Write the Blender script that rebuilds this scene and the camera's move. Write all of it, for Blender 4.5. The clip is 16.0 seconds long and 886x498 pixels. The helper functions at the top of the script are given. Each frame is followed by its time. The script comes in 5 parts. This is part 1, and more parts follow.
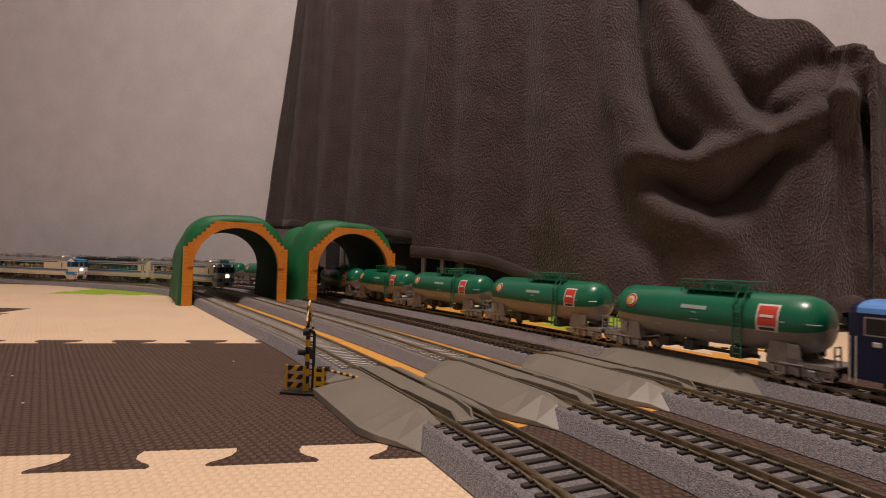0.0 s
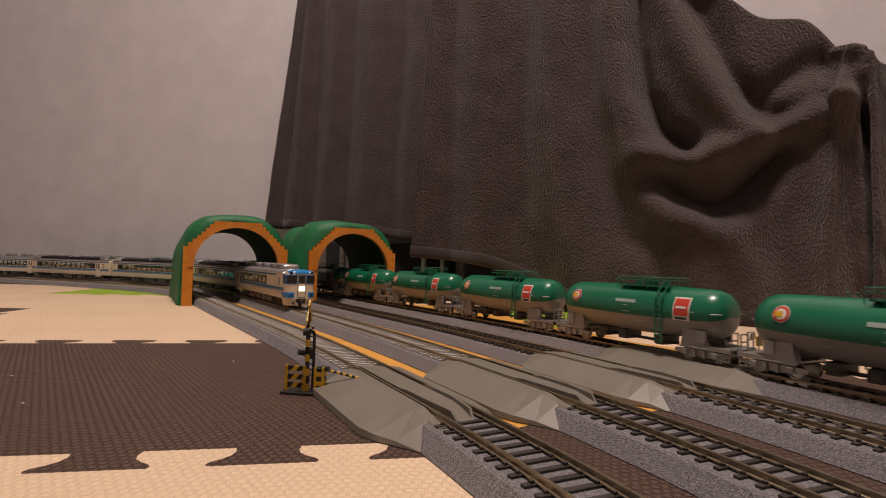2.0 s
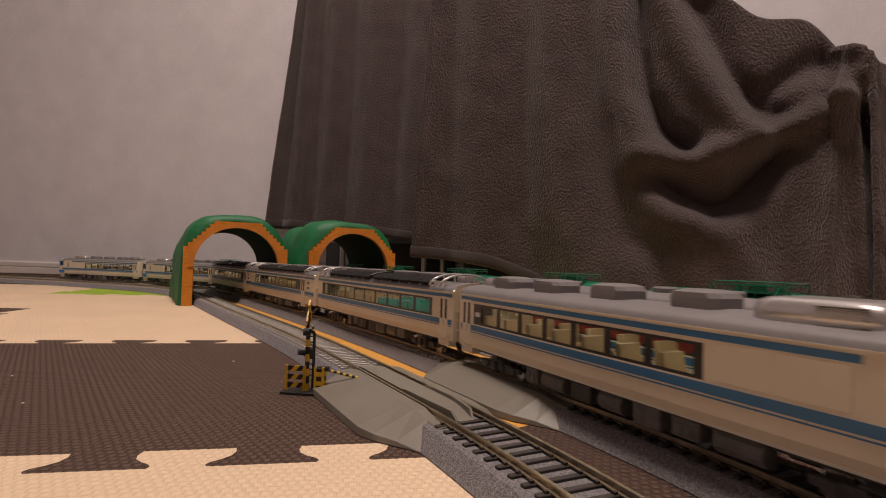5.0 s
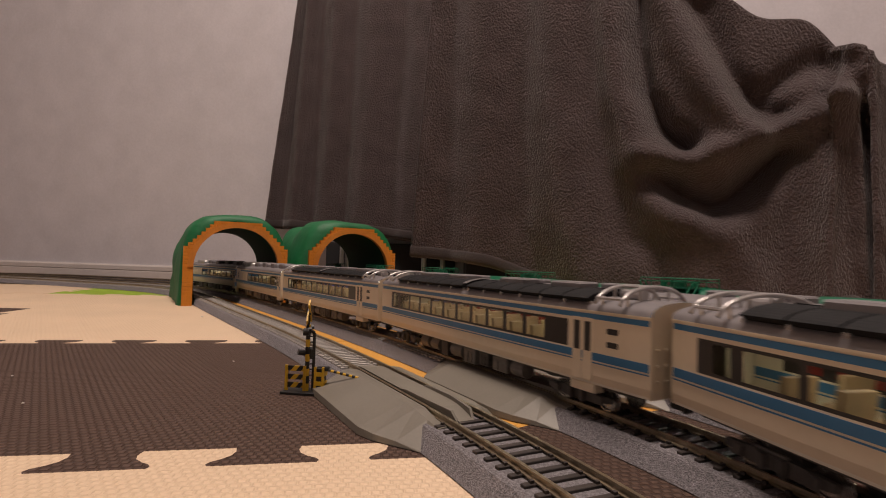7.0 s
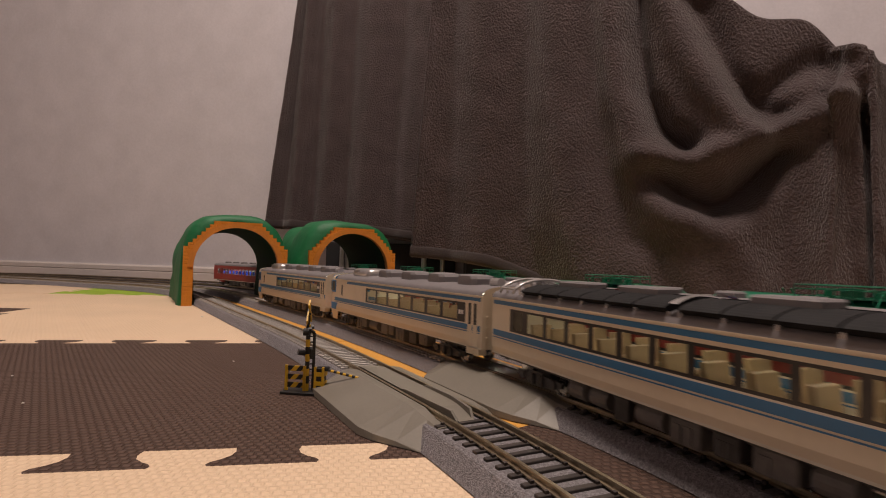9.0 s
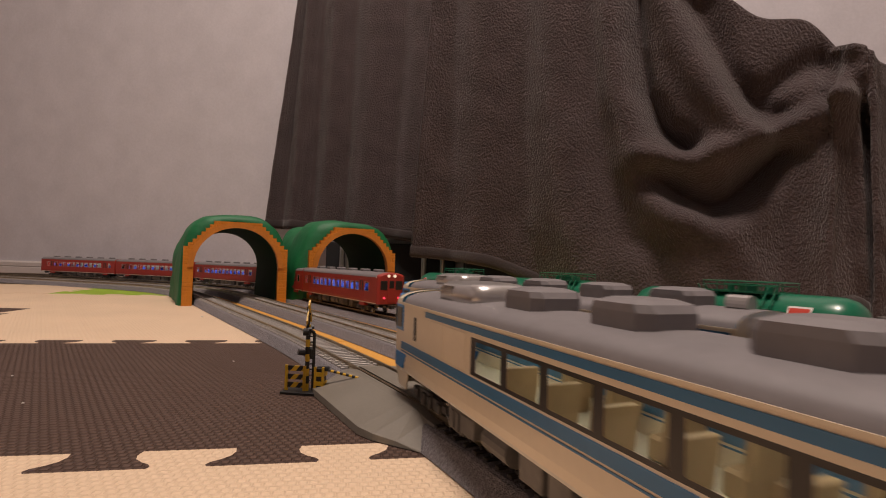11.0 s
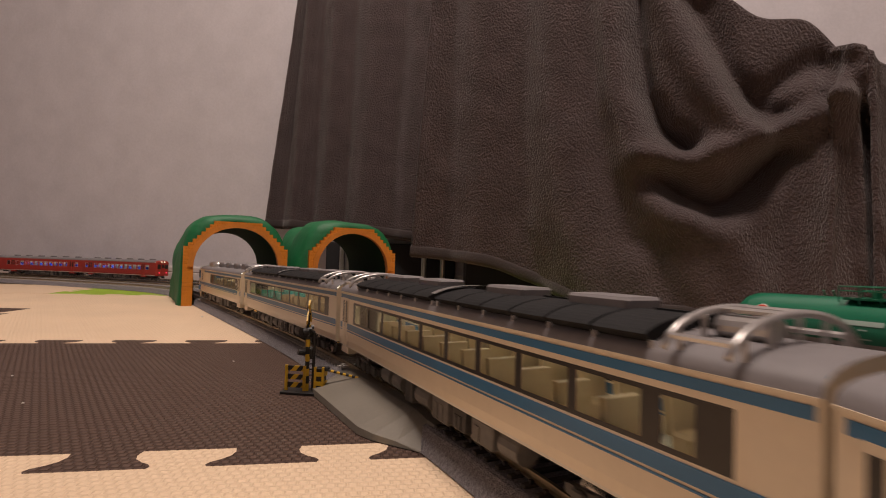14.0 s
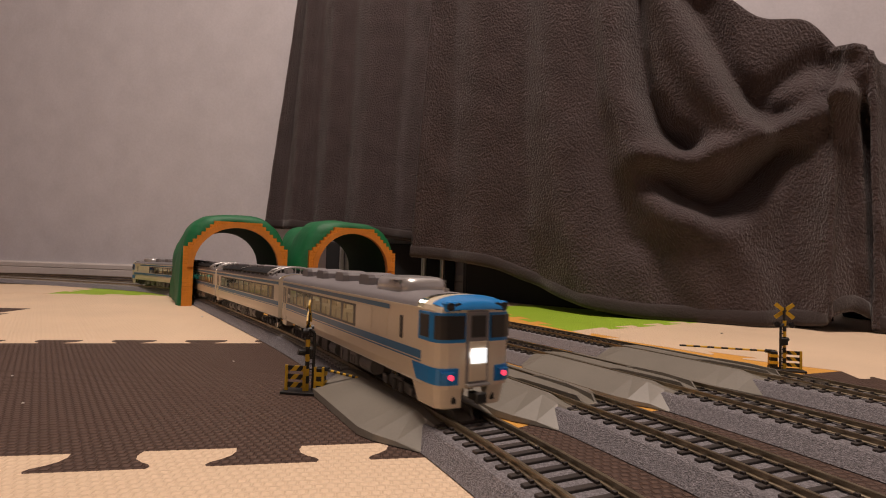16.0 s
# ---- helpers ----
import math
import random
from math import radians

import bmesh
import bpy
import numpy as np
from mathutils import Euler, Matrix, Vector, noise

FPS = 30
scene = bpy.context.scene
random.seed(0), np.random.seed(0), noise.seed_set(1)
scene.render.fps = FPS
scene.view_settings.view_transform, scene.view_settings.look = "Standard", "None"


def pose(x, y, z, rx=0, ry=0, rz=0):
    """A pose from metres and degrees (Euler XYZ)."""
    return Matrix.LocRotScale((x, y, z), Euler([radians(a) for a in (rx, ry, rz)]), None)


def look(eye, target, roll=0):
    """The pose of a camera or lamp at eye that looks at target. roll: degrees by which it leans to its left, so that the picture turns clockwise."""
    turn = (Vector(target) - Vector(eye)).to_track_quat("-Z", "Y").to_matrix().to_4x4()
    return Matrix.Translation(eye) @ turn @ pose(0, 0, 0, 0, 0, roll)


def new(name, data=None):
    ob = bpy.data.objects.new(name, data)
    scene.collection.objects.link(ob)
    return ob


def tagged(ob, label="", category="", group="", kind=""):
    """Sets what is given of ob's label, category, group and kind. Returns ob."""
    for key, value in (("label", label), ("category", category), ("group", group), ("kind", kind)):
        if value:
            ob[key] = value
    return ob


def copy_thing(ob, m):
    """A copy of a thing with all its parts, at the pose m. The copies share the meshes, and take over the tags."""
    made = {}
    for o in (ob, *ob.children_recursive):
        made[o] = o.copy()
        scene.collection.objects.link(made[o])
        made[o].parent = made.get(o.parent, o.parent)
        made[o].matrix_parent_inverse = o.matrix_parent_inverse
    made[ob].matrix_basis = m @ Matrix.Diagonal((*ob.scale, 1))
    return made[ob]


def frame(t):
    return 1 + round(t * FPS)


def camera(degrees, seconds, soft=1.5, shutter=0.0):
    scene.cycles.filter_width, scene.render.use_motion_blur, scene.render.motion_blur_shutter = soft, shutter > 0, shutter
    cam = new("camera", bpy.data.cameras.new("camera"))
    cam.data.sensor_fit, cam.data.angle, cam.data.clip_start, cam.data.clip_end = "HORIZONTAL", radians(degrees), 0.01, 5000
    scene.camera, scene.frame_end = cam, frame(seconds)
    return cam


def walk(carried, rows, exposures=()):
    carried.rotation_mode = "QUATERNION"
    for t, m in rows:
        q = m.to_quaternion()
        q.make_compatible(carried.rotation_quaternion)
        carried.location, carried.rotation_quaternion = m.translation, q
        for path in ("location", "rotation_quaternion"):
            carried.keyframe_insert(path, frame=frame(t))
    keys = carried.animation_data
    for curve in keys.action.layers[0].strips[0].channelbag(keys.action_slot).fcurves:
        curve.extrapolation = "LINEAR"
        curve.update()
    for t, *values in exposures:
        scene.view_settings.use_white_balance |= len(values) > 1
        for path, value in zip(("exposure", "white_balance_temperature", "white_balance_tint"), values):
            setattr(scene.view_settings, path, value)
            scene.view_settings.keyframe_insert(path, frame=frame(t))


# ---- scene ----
# ---------- camera ----------
cam = camera(82.1, 16.0, soft=1.05, shutter=0.3)
EYE = (0.0, 0.0, 0.0736)
EYE_POSE = look(EYE, (0.0, math.cos(0.02777), 0.0736 + math.sin(0.02777)), 1.653)
walk(cam, [(0.0, EYE_POSE), (16.0, EYE_POSE)], [(0.0, 0.0), (16.0, 0.0)])

# ---------- light: one ceiling lamp in a closed room ----------
world = bpy.data.worlds.new("room_world")
world.use_nodes = True
world.node_tree.nodes["Background"].inputs[0].default_value = (0.9, 0.85, 0.8, 1)
world.node_tree.nodes["Background"].inputs[1].default_value = 0.006
scene.world = world
lamp_data = bpy.data.lights.new("ceiling_lamp_light", "AREA")
lamp_data.shape, lamp_data.size, lamp_data.energy = "DISK", 0.50, 46.5
lamp_data.color = (1.0, 0.825, 0.725)
lamp = new("ceiling_lamp_light", lamp_data)
lamp.matrix_world = look((0.0, 0.15, 2.24), (0.0, 0.15, 0.0))

# ---------- materials ----------
def material(name, color, rough=0.5, metal=0.0, vary=0.12, scale=60.0, bump=0.0, bscale=400.0, coat=0.0, bdist=0.0005,
             fine=True, spec=0.5, sheen=0.0, emit=None, island=0.0):
    m = bpy.data.materials.new(name)
    m.use_nodes = True
    nt = m.node_tree
    b = nt.nodes["Principled BSDF"]
    b.inputs["Roughness"].default_value = rough
    b.inputs["Metallic"].default_value = metal
    b.inputs["Coat Weight"].default_value = coat
    b.inputs["Specular IOR Level"].default_value = spec
    b.inputs["Sheen Weight"].default_value = sheen
    tc = nt.nodes.new("ShaderNodeTexCoord")
    n1 = nt.nodes.new("ShaderNodeTexNoise")
    n1.inputs["Scale"].default_value = scale
    n1.inputs["Detail"].default_value = 6.0
    nt.links.new(tc.outputs["Object"], n1.inputs["Vector"])
    ramp = nt.nodes.new("ShaderNodeMapRange")
    ramp.inputs["From Min"].default_value, ramp.inputs["From Max"].default_value = 0.3, 0.7
    ramp.inputs["To Min"].default_value, ramp.inputs["To Max"].default_value = 1.0 - vary, 1.0 + vary
    nt.links.new(n1.outputs["Fac"], ramp.inputs["Value"])
    mul = nt.nodes.new("ShaderNodeVectorMath")
    mul.operation = "SCALE"
    mul.inputs[0].default_value = color
    last = ramp.outputs["Result"]
    if fine:
        n2 = nt.nodes.new("ShaderNodeTexNoise")
        n2.inputs["Scale"].default_value = bscale
        n2.inputs["Detail"].default_value = 6.0
        nt.links.new(tc.outputs["Object"], n2.inputs["Vector"])
        r2 = nt.nodes.new("ShaderNodeMapRange")
        r2.inputs["From Min"].default_value, r2.inputs["From Max"].default_value = 0.3, 0.7
        r2.inputs["To Min"].default_value, r2.inputs["To Max"].default_value = 1.0 - vary * 0.7, 1.0 + vary * 0.7
        nt.links.new(n2.outputs["Fac"], r2.inputs["Value"])
        mm = nt.nodes.new("ShaderNodeMath")
        mm.operation = "MULTIPLY"
        nt.links.new(last, mm.inputs[0])
        nt.links.new(r2.outputs["Result"], mm.inputs[1])
        last = mm.outputs[0]
        if bump:
            bp = nt.nodes.new("ShaderNodeBump")
            bp.inputs["Strength"].default_value = bump
            bp.inputs["Distance"].default_value = bdist
            nt.links.new(n2.outputs["Fac"], bp.inputs["Height"])
            nt.links.new(bp.outputs["Normal"], b.inputs["Normal"])
    if island:
        oi = nt.nodes.new("ShaderNodeObjectInfo")
        r3 = nt.nodes.new("ShaderNodeMapRange")
        r3.inputs["To Min"].default_value, r3.inputs["To Max"].default_value = 1.0 - island, 1.0 + island
        nt.links.new(oi.outputs["Random"], r3.inputs["Value"])
        m3 = nt.nodes.new("ShaderNodeMath")
        m3.operation = "MULTIPLY"
        nt.links.new(last, m3.inputs[0])
        nt.links.new(r3.outputs["Result"], m3.inputs[1])
        last = m3.outputs[0]
    nt.links.new(last, mul.inputs["Scale"])
    nt.links.new(mul.outputs[0], b.inputs["Base Color"])
    if emit:
        b.inputs["Emission Color"].default_value = (*emit[:3], 1)
        b.inputs["Emission Strength"].default_value = emit[3]
    return m


def foam(name, color, strength=0.5, turn=0.181):
    """EVA foam with an embossed basket weave."""
    m = material(name, color, rough=0.62, vary=0.05, scale=9.0, fine=True, bscale=700.0, spec=0.35)
    nt = m.node_tree
    b = nt.nodes["Principled BSDF"]
    tc = nt.nodes.new("ShaderNodeTexCoord")
    mp = nt.nodes.new("ShaderNodeMapping")
    mp.inputs["Rotation"].default_value = (0, 0, -turn)
    br = nt.nodes.new("ShaderNodeTexBrick")
    br.inputs["Scale"].default_value = 1.0
    br.inputs["Brick Width"].default_value = 0.0036
    br.inputs["Row Height"].default_value = 0.0034
    br.inputs["Mortar Size"].default_value = 0.0008
    br.inputs["Mortar Smooth"].default_value = 1.0
    br.inputs["Color1"].default_value = br.inputs["Color2"].default_value = (1, 1, 1, 1)
    br.inputs["Mortar"].default_value = (0, 0, 0, 1)
    nt.links.new(tc.outputs["Object"], mp.inputs["Vector"])
    nt.links.new(mp.outputs[0], br.inputs["Vector"])
    bp = nt.nodes.new("ShaderNodeBump")
    bp.inputs["Strength"].default_value = strength
    bp.inputs["Distance"].default_value = 0.0013
    nt.links.new(br.outputs["Color"], bp.inputs["Height"])
    nt.links.new(bp.outputs[0], b.inputs["Normal"])
    return m


M_BEIGE = foam("foam_beige", (0.74, 0.56, 0.39))
M_BROWN = foam("foam_brown", (0.100, 0.060, 0.045), 1.0)
M_ORANGE = foam("foam_orange", (0.72, 0.36, 0.07))
M_LIME = foam("foam_lime", (0.30, 0.46, 0.03))
M_WALL = material("wallpaper_grey", (0.61, 0.585, 0.62), 0.85, vary=0.05, scale=14.0, bump=0.25, bscale=160.0, bdist=0.001)
M_CEIL = material("ceiling_paper", (0.8, 0.78, 0.74), 0.9, vary=0.03, scale=5)
M_FLOOR = material("floor_wood", (0.30, 0.19, 0.11), 0.5, vary=0.2, scale=8)
M_BASE = material("baseboard_white", (0.62, 0.57, 0.55), 0.45, vary=0.04, scale=30)
M_BALLAST = material("ballast_grey", (0.20, 0.186, 0.197), 0.9, vary=0.35, scale=900.0, bump=1.0, bscale=1700.0, bdist=0.0010)
M_SLEEPER = material("sleeper_dark_brown", (0.035, 0.027, 0.024), 0.6, vary=0.25, scale=300, island=0.2)
M_CONCRETE = material("sleeper_grey", (0.42, 0.39, 0.36), 0.75, vary=0.15, scale=300)
M_RAIL = material("rail_nickel", (0.36, 0.30, 0.21), 0.36, metal=0.9, vary=0.2, scale=90)
M_JOINER = material("rail_joiner_steel", (0.5, 0.46, 0.40), 0.35, metal=1.0)
M_PLATE = material("crossing_grey_plastic", (0.185, 0.168, 0.140), 0.45, vary=0.06, scale=40, bump=0.05, bscale=800)
M_CREAM = material("cream_paint", (0.72, 0.615, 0.465), 0.32, vary=0.03, scale=40, coat=0.15)
M_BLUE = material("blue_paint", (0.035, 0.15, 0.30), 0.36, vary=0.05, scale=50)
M_BRIGHTBLUE = material("bright_blue_paint", (0.015, 0.20, 0.52), 0.3, vary=0.05, scale=50)
M_ROOF = material("roof_grey_paint", (0.19, 0.175, 0.18), 0.5, vary=0.06, scale=60)
M_RADIATOR = material("radiator_black", (0.013, 0.013, 0.014), 0.7, vary=0.25, scale=80, bump=0.3, bscale=700, spec=0.2)
M_SILVER = material("silver_plastic", (0.52, 0.50, 0.49), 0.3, metal=0.75, vary=0.05)
M_UNDER = material("underframe_grey", (0.055, 0.05, 0.047), 0.6, vary=0.3, scale=90)
M_UNDERBOX = material("equipment_box_grey", (0.13, 0.12, 0.11), 0.55, vary=0.2, scale=90)
M_BLACK = material("black_plastic", (0.014, 0.013, 0.013), 0.45, vary=0.2)
M_WHEEL = material("wheel_steel", (0.42, 0.40, 0.38), 0.25, metal=0.9, vary=0.15)
M_FRAME = material("window_frame_dark", (0.022, 0.018, 0.016), 0.35, vary=0.1)
M_SEAT = material("seat_tan", (0.40, 0.27, 0.15), 0.6, vary=0.08)
M_SEATGREEN = material("seat_green", (0.02, 0.30, 0.27), 0.6, vary=0.08)
M_SEATBLUE = material("seat_blue", (0.02, 0.06, 0.55), 0.6, vary=0.08)
M_INNER = material("interior_cream", (0.74, 0.69, 0.59), 0.6, vary=0.04)
M_RED = material("vermilion_paint", (0.37, 0.036, 0.025), 0.38, vary=0.05, scale=50)
M_TANKGREEN = material("tank_green_paint", (0.006, 0.145, 0.075), 0.3, vary=0.05, scale=40, coat=0.2)
M_TANKGREY = material("tank_grey_paint", (0.27, 0.255, 0.235), 0.42, vary=0.08, scale=40)
M_BOGIEGREY = material("bogie_grey", (0.34, 0.325, 0.31), 0.36, metal=0.45, vary=0.15)
M_WHITE = material("white_print", (0.75, 0.72, 0.68), 0.5, vary=0.03)
M_PRINT = material("pale_print", (0.35, 0.45, 0.40), 0.5, vary=0.03)
M_REDPRINT = material("red_print", (0.60, 0.06, 0.035), 0.45, vary=0.03)
M_YELLOW = material("yellow_plastic", (0.66, 0.40, 0.02), 0.4, vary=0.05)
M_LOCOBLUE = material("loco_dark_blue", (0.008, 0.012, 0.06), 0.35, vary=0.05)
M_LOCOSKY = material("loco_sky_blue", (0.10, 0.28, 0.68), 0.35, vary=0.05)
M_PORTAL = material("portal_orange", (0.56, 0.20, 0.025), 0.5, vary=0.1, scale=60)
M_HILL = material("tunnel_green", (0.006, 0.135, 0.045), 0.58, vary=0.15, scale=30, bump=0.5, bscale=70, bdist=0.002)
# hill green darkened, so the shade inside the tunnel is in the colour
M_TUNSHADE = material("tunnel_inside_shade_green", (0.003, 0.028, 0.012), 0.8, vary=0.15, scale=30, spec=0.15)
M_LAMP = material("headmark_lit", (0.9, 0.9, 0.9), 0.4, vary=0.0, emit=(0.95, 0.98, 1.0, 1.05))
M_LAMPGREEN = material("headmark_lit_green", (0.9, 0.9, 0.7), 0.4, vary=0.0, emit=(0.9, 1.0, 0.62, 1.9))
M_HEADLIGHT = material("headlight_lit", (0.9, 0.9, 0.8), 0.3, vary=0.0, emit=(1.0, 0.78, 0.55, 0.7))
M_TAIL = material("tail_lamp_red", (0.7, 0.02, 0.03), 0.3, vary=0.0, emit=(1.0, 0.05, 0.10, 1.6))
M_CABIN = material("cabin_light", (0.9, 0.9, 0.9), 0.4, vary=0.0, emit=(1.0, 0.95, 0.85, 8.0))
M_CABINDIM = material("cabin_light_dim", (0.9, 0.9, 0.9), 0.4, vary=0.0, emit=(1.0, 0.86, 0.66, 4.0))
def fleece(name, color):
    """Short brushed pile: tufts that catch the light, with matted patches."""
    m = material(name, color, 0.95, vary=0.16, scale=22.0, fine=True, bscale=420.0, spec=0.06, sheen=0.20)
    nt = m.node_tree
    b = nt.nodes["Principled BSDF"]
    tc = nt.nodes.new("ShaderNodeTexCoord")
    mp = nt.nodes.new("ShaderNodeMapping")
    mp.inputs["Rotation"].default_value = (0, radians(25), 0)
    mp.inputs["Scale"].default_value = (1.0, 1.0, 0.8)
    tuft = nt.nodes.new("ShaderNodeTexNoise")
    tuft.inputs["Scale"].default_value = 320.0
    tuft.inputs["Detail"].default_value = 3.0
    tuft.inputs["Roughness"].default_value = 0.5
    tuft.inputs["Distortion"].default_value = 0.0
    nt.links.new(tc.outputs["Object"], mp.inputs["Vector"])
    nt.links.new(mp.outputs[0], tuft.inputs["Vector"])
    bp = nt.nodes.new("ShaderNodeBump")
    bp.inputs["Strength"].default_value = 1.0
    bp.inputs["Distance"].default_value = 0.0056
    nt.links.new(tuft.outputs["Fac"], bp.inputs["Height"])
    nt.links.new(bp.outputs["Normal"], b.inputs["Normal"])
    return m


M_BLANKET = fleece("fleece_brown_grey", (0.073, 0.054, 0.0545))
M_HEM = material("fleece_hem", (0.045, 0.035, 0.0345), 0.9, vary=0.1, scale=20.0, bump=0.6, bscale=300.0, bdist=0.002, spec=0.1, sheen=0.3)
# cloth of the bag, and the black painted in as shade under the blankets
M_CLOTHSHADE = material("black_cloth_and_shade", (0.012, 0.012, 0.014), 0.9, vary=0.1)
M_POLE = material("rack_pole_chrome", (0.45, 0.44, 0.43), 0.3, metal=0.9)


def glass(name, tint, rough=0.03):
    m = bpy.data.materials.new(name)
    m.use_nodes = True
    nt = m.node_tree
    nt.nodes.remove(nt.nodes["Principled BSDF"])
    out = nt.nodes["Material Output"]
    tr = nt.nodes.new("ShaderNodeBsdfTransparent")
    tr.inputs[0].default_value = (*tint, 1)
    gl = nt.nodes.new("ShaderNodeBsdfGlossy")
    gl.inputs["Roughness"].default_value = rough
    mx = nt.nodes.new("ShaderNodeMixShader")
    lw = nt.nodes.new("ShaderNodeLayerWeight")
    lw.inputs["Blend"].default_value = 0.5
    po = nt.nodes.new("ShaderNodeMath")
    po.operation = "POWER"
    po.inputs[1].default_value = 4.0
    ma = nt.nodes.new("ShaderNodeMath")
    ma.operation = "MULTIPLY_ADD"
    ma.inputs[1].default_value, ma.inputs[2].default_value = 0.30, 0.035
    nt.links.new(lw.outputs["Facing"], po.inputs[0])
    nt.links.new(po.outputs[0], ma.inputs[0])
    nt.links.new(ma.outputs[0], mx.inputs[0])
    nt.links.new(tr.outputs[0], mx.inputs[1])
    nt.links.new(gl.outputs[0], mx.inputs[2])
    nt.links.new(mx.outputs[0], out.inputs["Surface"])
    return m


M_GLASS = glass("window_glass", (0.80, 0.87, 0.84))
M_GLASSDARK = glass("cab_glass", (0.22, 0.26, 0.25))

# ---------- mesh helpers ----------
def part(name, bm, mats, parent=None, label="", smooth=False):
    me = bpy.data.meshes.new(name)
    bmesh.ops.recalc_face_normals(bm, faces=bm.faces)
    bm.to_mesh(me)
    bm.free()
    for m in (mats if isinstance(mats, (list, tuple)) else [mats]):
        me.materials.append(m)
    if smooth:
        for p in me.polygons:
            p.use_smooth = True
    ob = new(name, me)
    if parent:
        ob.parent = parent
    if label:
        ob["label"] = label
    return ob


def shared(name, me, parent, m):
    ob = new(name, me)
    ob.parent = parent
    ob.matrix_local = m
    return ob


def box(bm, x0, x1, y0, y1, z0, z1, mi=0, bevel=0.0):
    vs = [bm.verts.new((x, y, z)) for x in (x0, x1) for y in (y0, y1) for z in (z0, z1)]
    fs = []
    for q in ((0, 1, 3, 2), (4, 6, 7, 5), (0, 4, 5, 1), (2, 3, 7, 6), (0, 2, 6, 4), (1, 5, 7, 3)):
        f = bm.faces.new([vs[i] for i in q])
        f.material_index = mi
        fs.append(f)
    if bevel:
        es = list({e for f in fs for e in f.edges})
        bmesh.ops.bevel(bm, geom=es, offset=bevel, segments=1, affect="EDGES", profile=0.5)
    return vs


def tube(bm, p0, p1, r, seg=8, mi=0, cap=True):
    p0, p1 = Vector(p0), Vector(p1)
    d = (p1 - p0).normalized()
    a = d.orthogonal().normalized()
    b = d.cross(a)
    rings = []
    for p in (p0, p1):
        rings.append([bm.verts.new(p + (a * math.cos(2 * math.pi * k / seg) + b * math.sin(2 * math.pi * k / seg)) * r) for k in range(seg)])
    for k in range(seg):
        bm.faces.new((rings[0][k], rings[0][(k + 1) % seg], rings[1][(k + 1) % seg], rings[1][k])).material_index = mi
    if cap:
        bm.faces.new(rings[0]).material_index = mi
        bm.faces.new(rings[1]).material_index = mi


def loft(bm, rings, closed=True, mi=0, caps=False):
    vr = [[bm.verts.new(p) for p in r] for r in rings]
    n = len(vr[0])
    for a, b in zip(vr[:-1], vr[1:]):
        for k in range(n if closed else n - 1):
            j = (k + 1) % n
            bm.faces.new((a[k], a[j], b[j], b[k])).material_index = mi
    if caps:
        bm.faces.new(vr[0]).material_index = mi
        bm.faces.new(vr[-1]).material_index = mi
    return vr


def prism(bm, pts, lift, mi=0):
    """A closed outline of 3D points, extruded by the vector lift."""
    a = [bm.verts.new(p) for p in pts]
    b = [bm.verts.new(Vector(p) + Vector(lift)) for p in pts]
    n = len(pts)
    bm.faces.new(a).material_index = mi
    bm.faces.new(b).material_index = mi
    for k in range(n):
        bm.faces.new((a[k], a[(k + 1) % n], b[(k + 1) % n], b[k])).material_index = mi


def empty(name):
    return new(name)


# ---------- track plan: four loops, one inside the other ----------
PLAN = [(.0840, -.004), (.0710, .0825), (.0495, .1455), (.0015, .229), (-.0455, .3145), (-.094, .396), (-.150, .480),
        (-.216, .575), (-.300, .697), (-.385, .822), (-.438, .895), (-.510, .975), (-.600, 1.035), (-.690, 1.075),
        (-.781, 1.109), (-1.01, 1.190), (-1.16, 1.215), (-1.31, 1.15), (-1.33, .98), (-1.22, .78), (-.95, .42),
        (-.62, .02), (-.35, -.26), (-.08, -.36), (.070, -.28), (.090, -.14)]
OFFSETS = (0.0, 0.068, 0.142, 0.225)
RAIL_Z = 0.0115
RAIL_Y = 0.0092   # rail from the track's middle


def closed_spline(points, n=40):
    k = len(points)
    P = np.array(points[-3:] + points + points[:4], float)
    t = np.concatenate([[0], np.cumsum(np.sqrt(np.linalg.norm(np.diff(P, axis=0), axis=1)))])
    h = np.diff(t)[:, None]
    d = np.diff(P, axis=0) / h
    m = np.zeros_like(P)
    m[1:-1] = (d[:-1] * h[1:] + d[1:] * h[:-1]) / (h[1:] + h[:-1])
    out = []
    for i in range(3, 3 + k):
        u = np.linspace(0, 1, n, endpoint=False)[:, None]
        hh = t[i + 1] - t[i]
        out.append((2 * u**3 - 3 * u**2 + 1) * P[i] + (u**3 - 2 * u**2 + u) * hh * m[i]
                   + (-2 * u**3 + 3 * u**2) * P[i + 1] + (u**3 - u**2) * hh * m[i + 1])
    return np.vstack(out)


def even(A, ds):
    A = np.vstack([A, A[:1]])
    s = np.concatenate([[0], np.cumsum(np.linalg.norm(np.diff(A, axis=0), axis=1))])
    q = np.linspace(0, s[-1], int(s[-1] / ds), endpoint=False)
    return np.stack([np.interp(q, s, A[:, i]) for i in (0, 1)], 1), s[-1]


CENTRE = even(closed_spline(PLAN), 0.004)[0]
for _ in range(500):
    CENTRE = (np.roll(CENTRE, 1, 0) + 2 * CENTRE + np.roll(CENTRE, -1, 0)) / 4
_d = np.roll(CENTRE, -1, 0) - np.roll(CENTRE, 1, 0)
_d /= np.linalg.norm(_d, axis=1)[:, None]
_n = np.stack([_d[:, 1], -_d[:, 0]], 1)
LOOPS = [even(CENTRE + _n * o, 0.004) for o in OFFSETS]


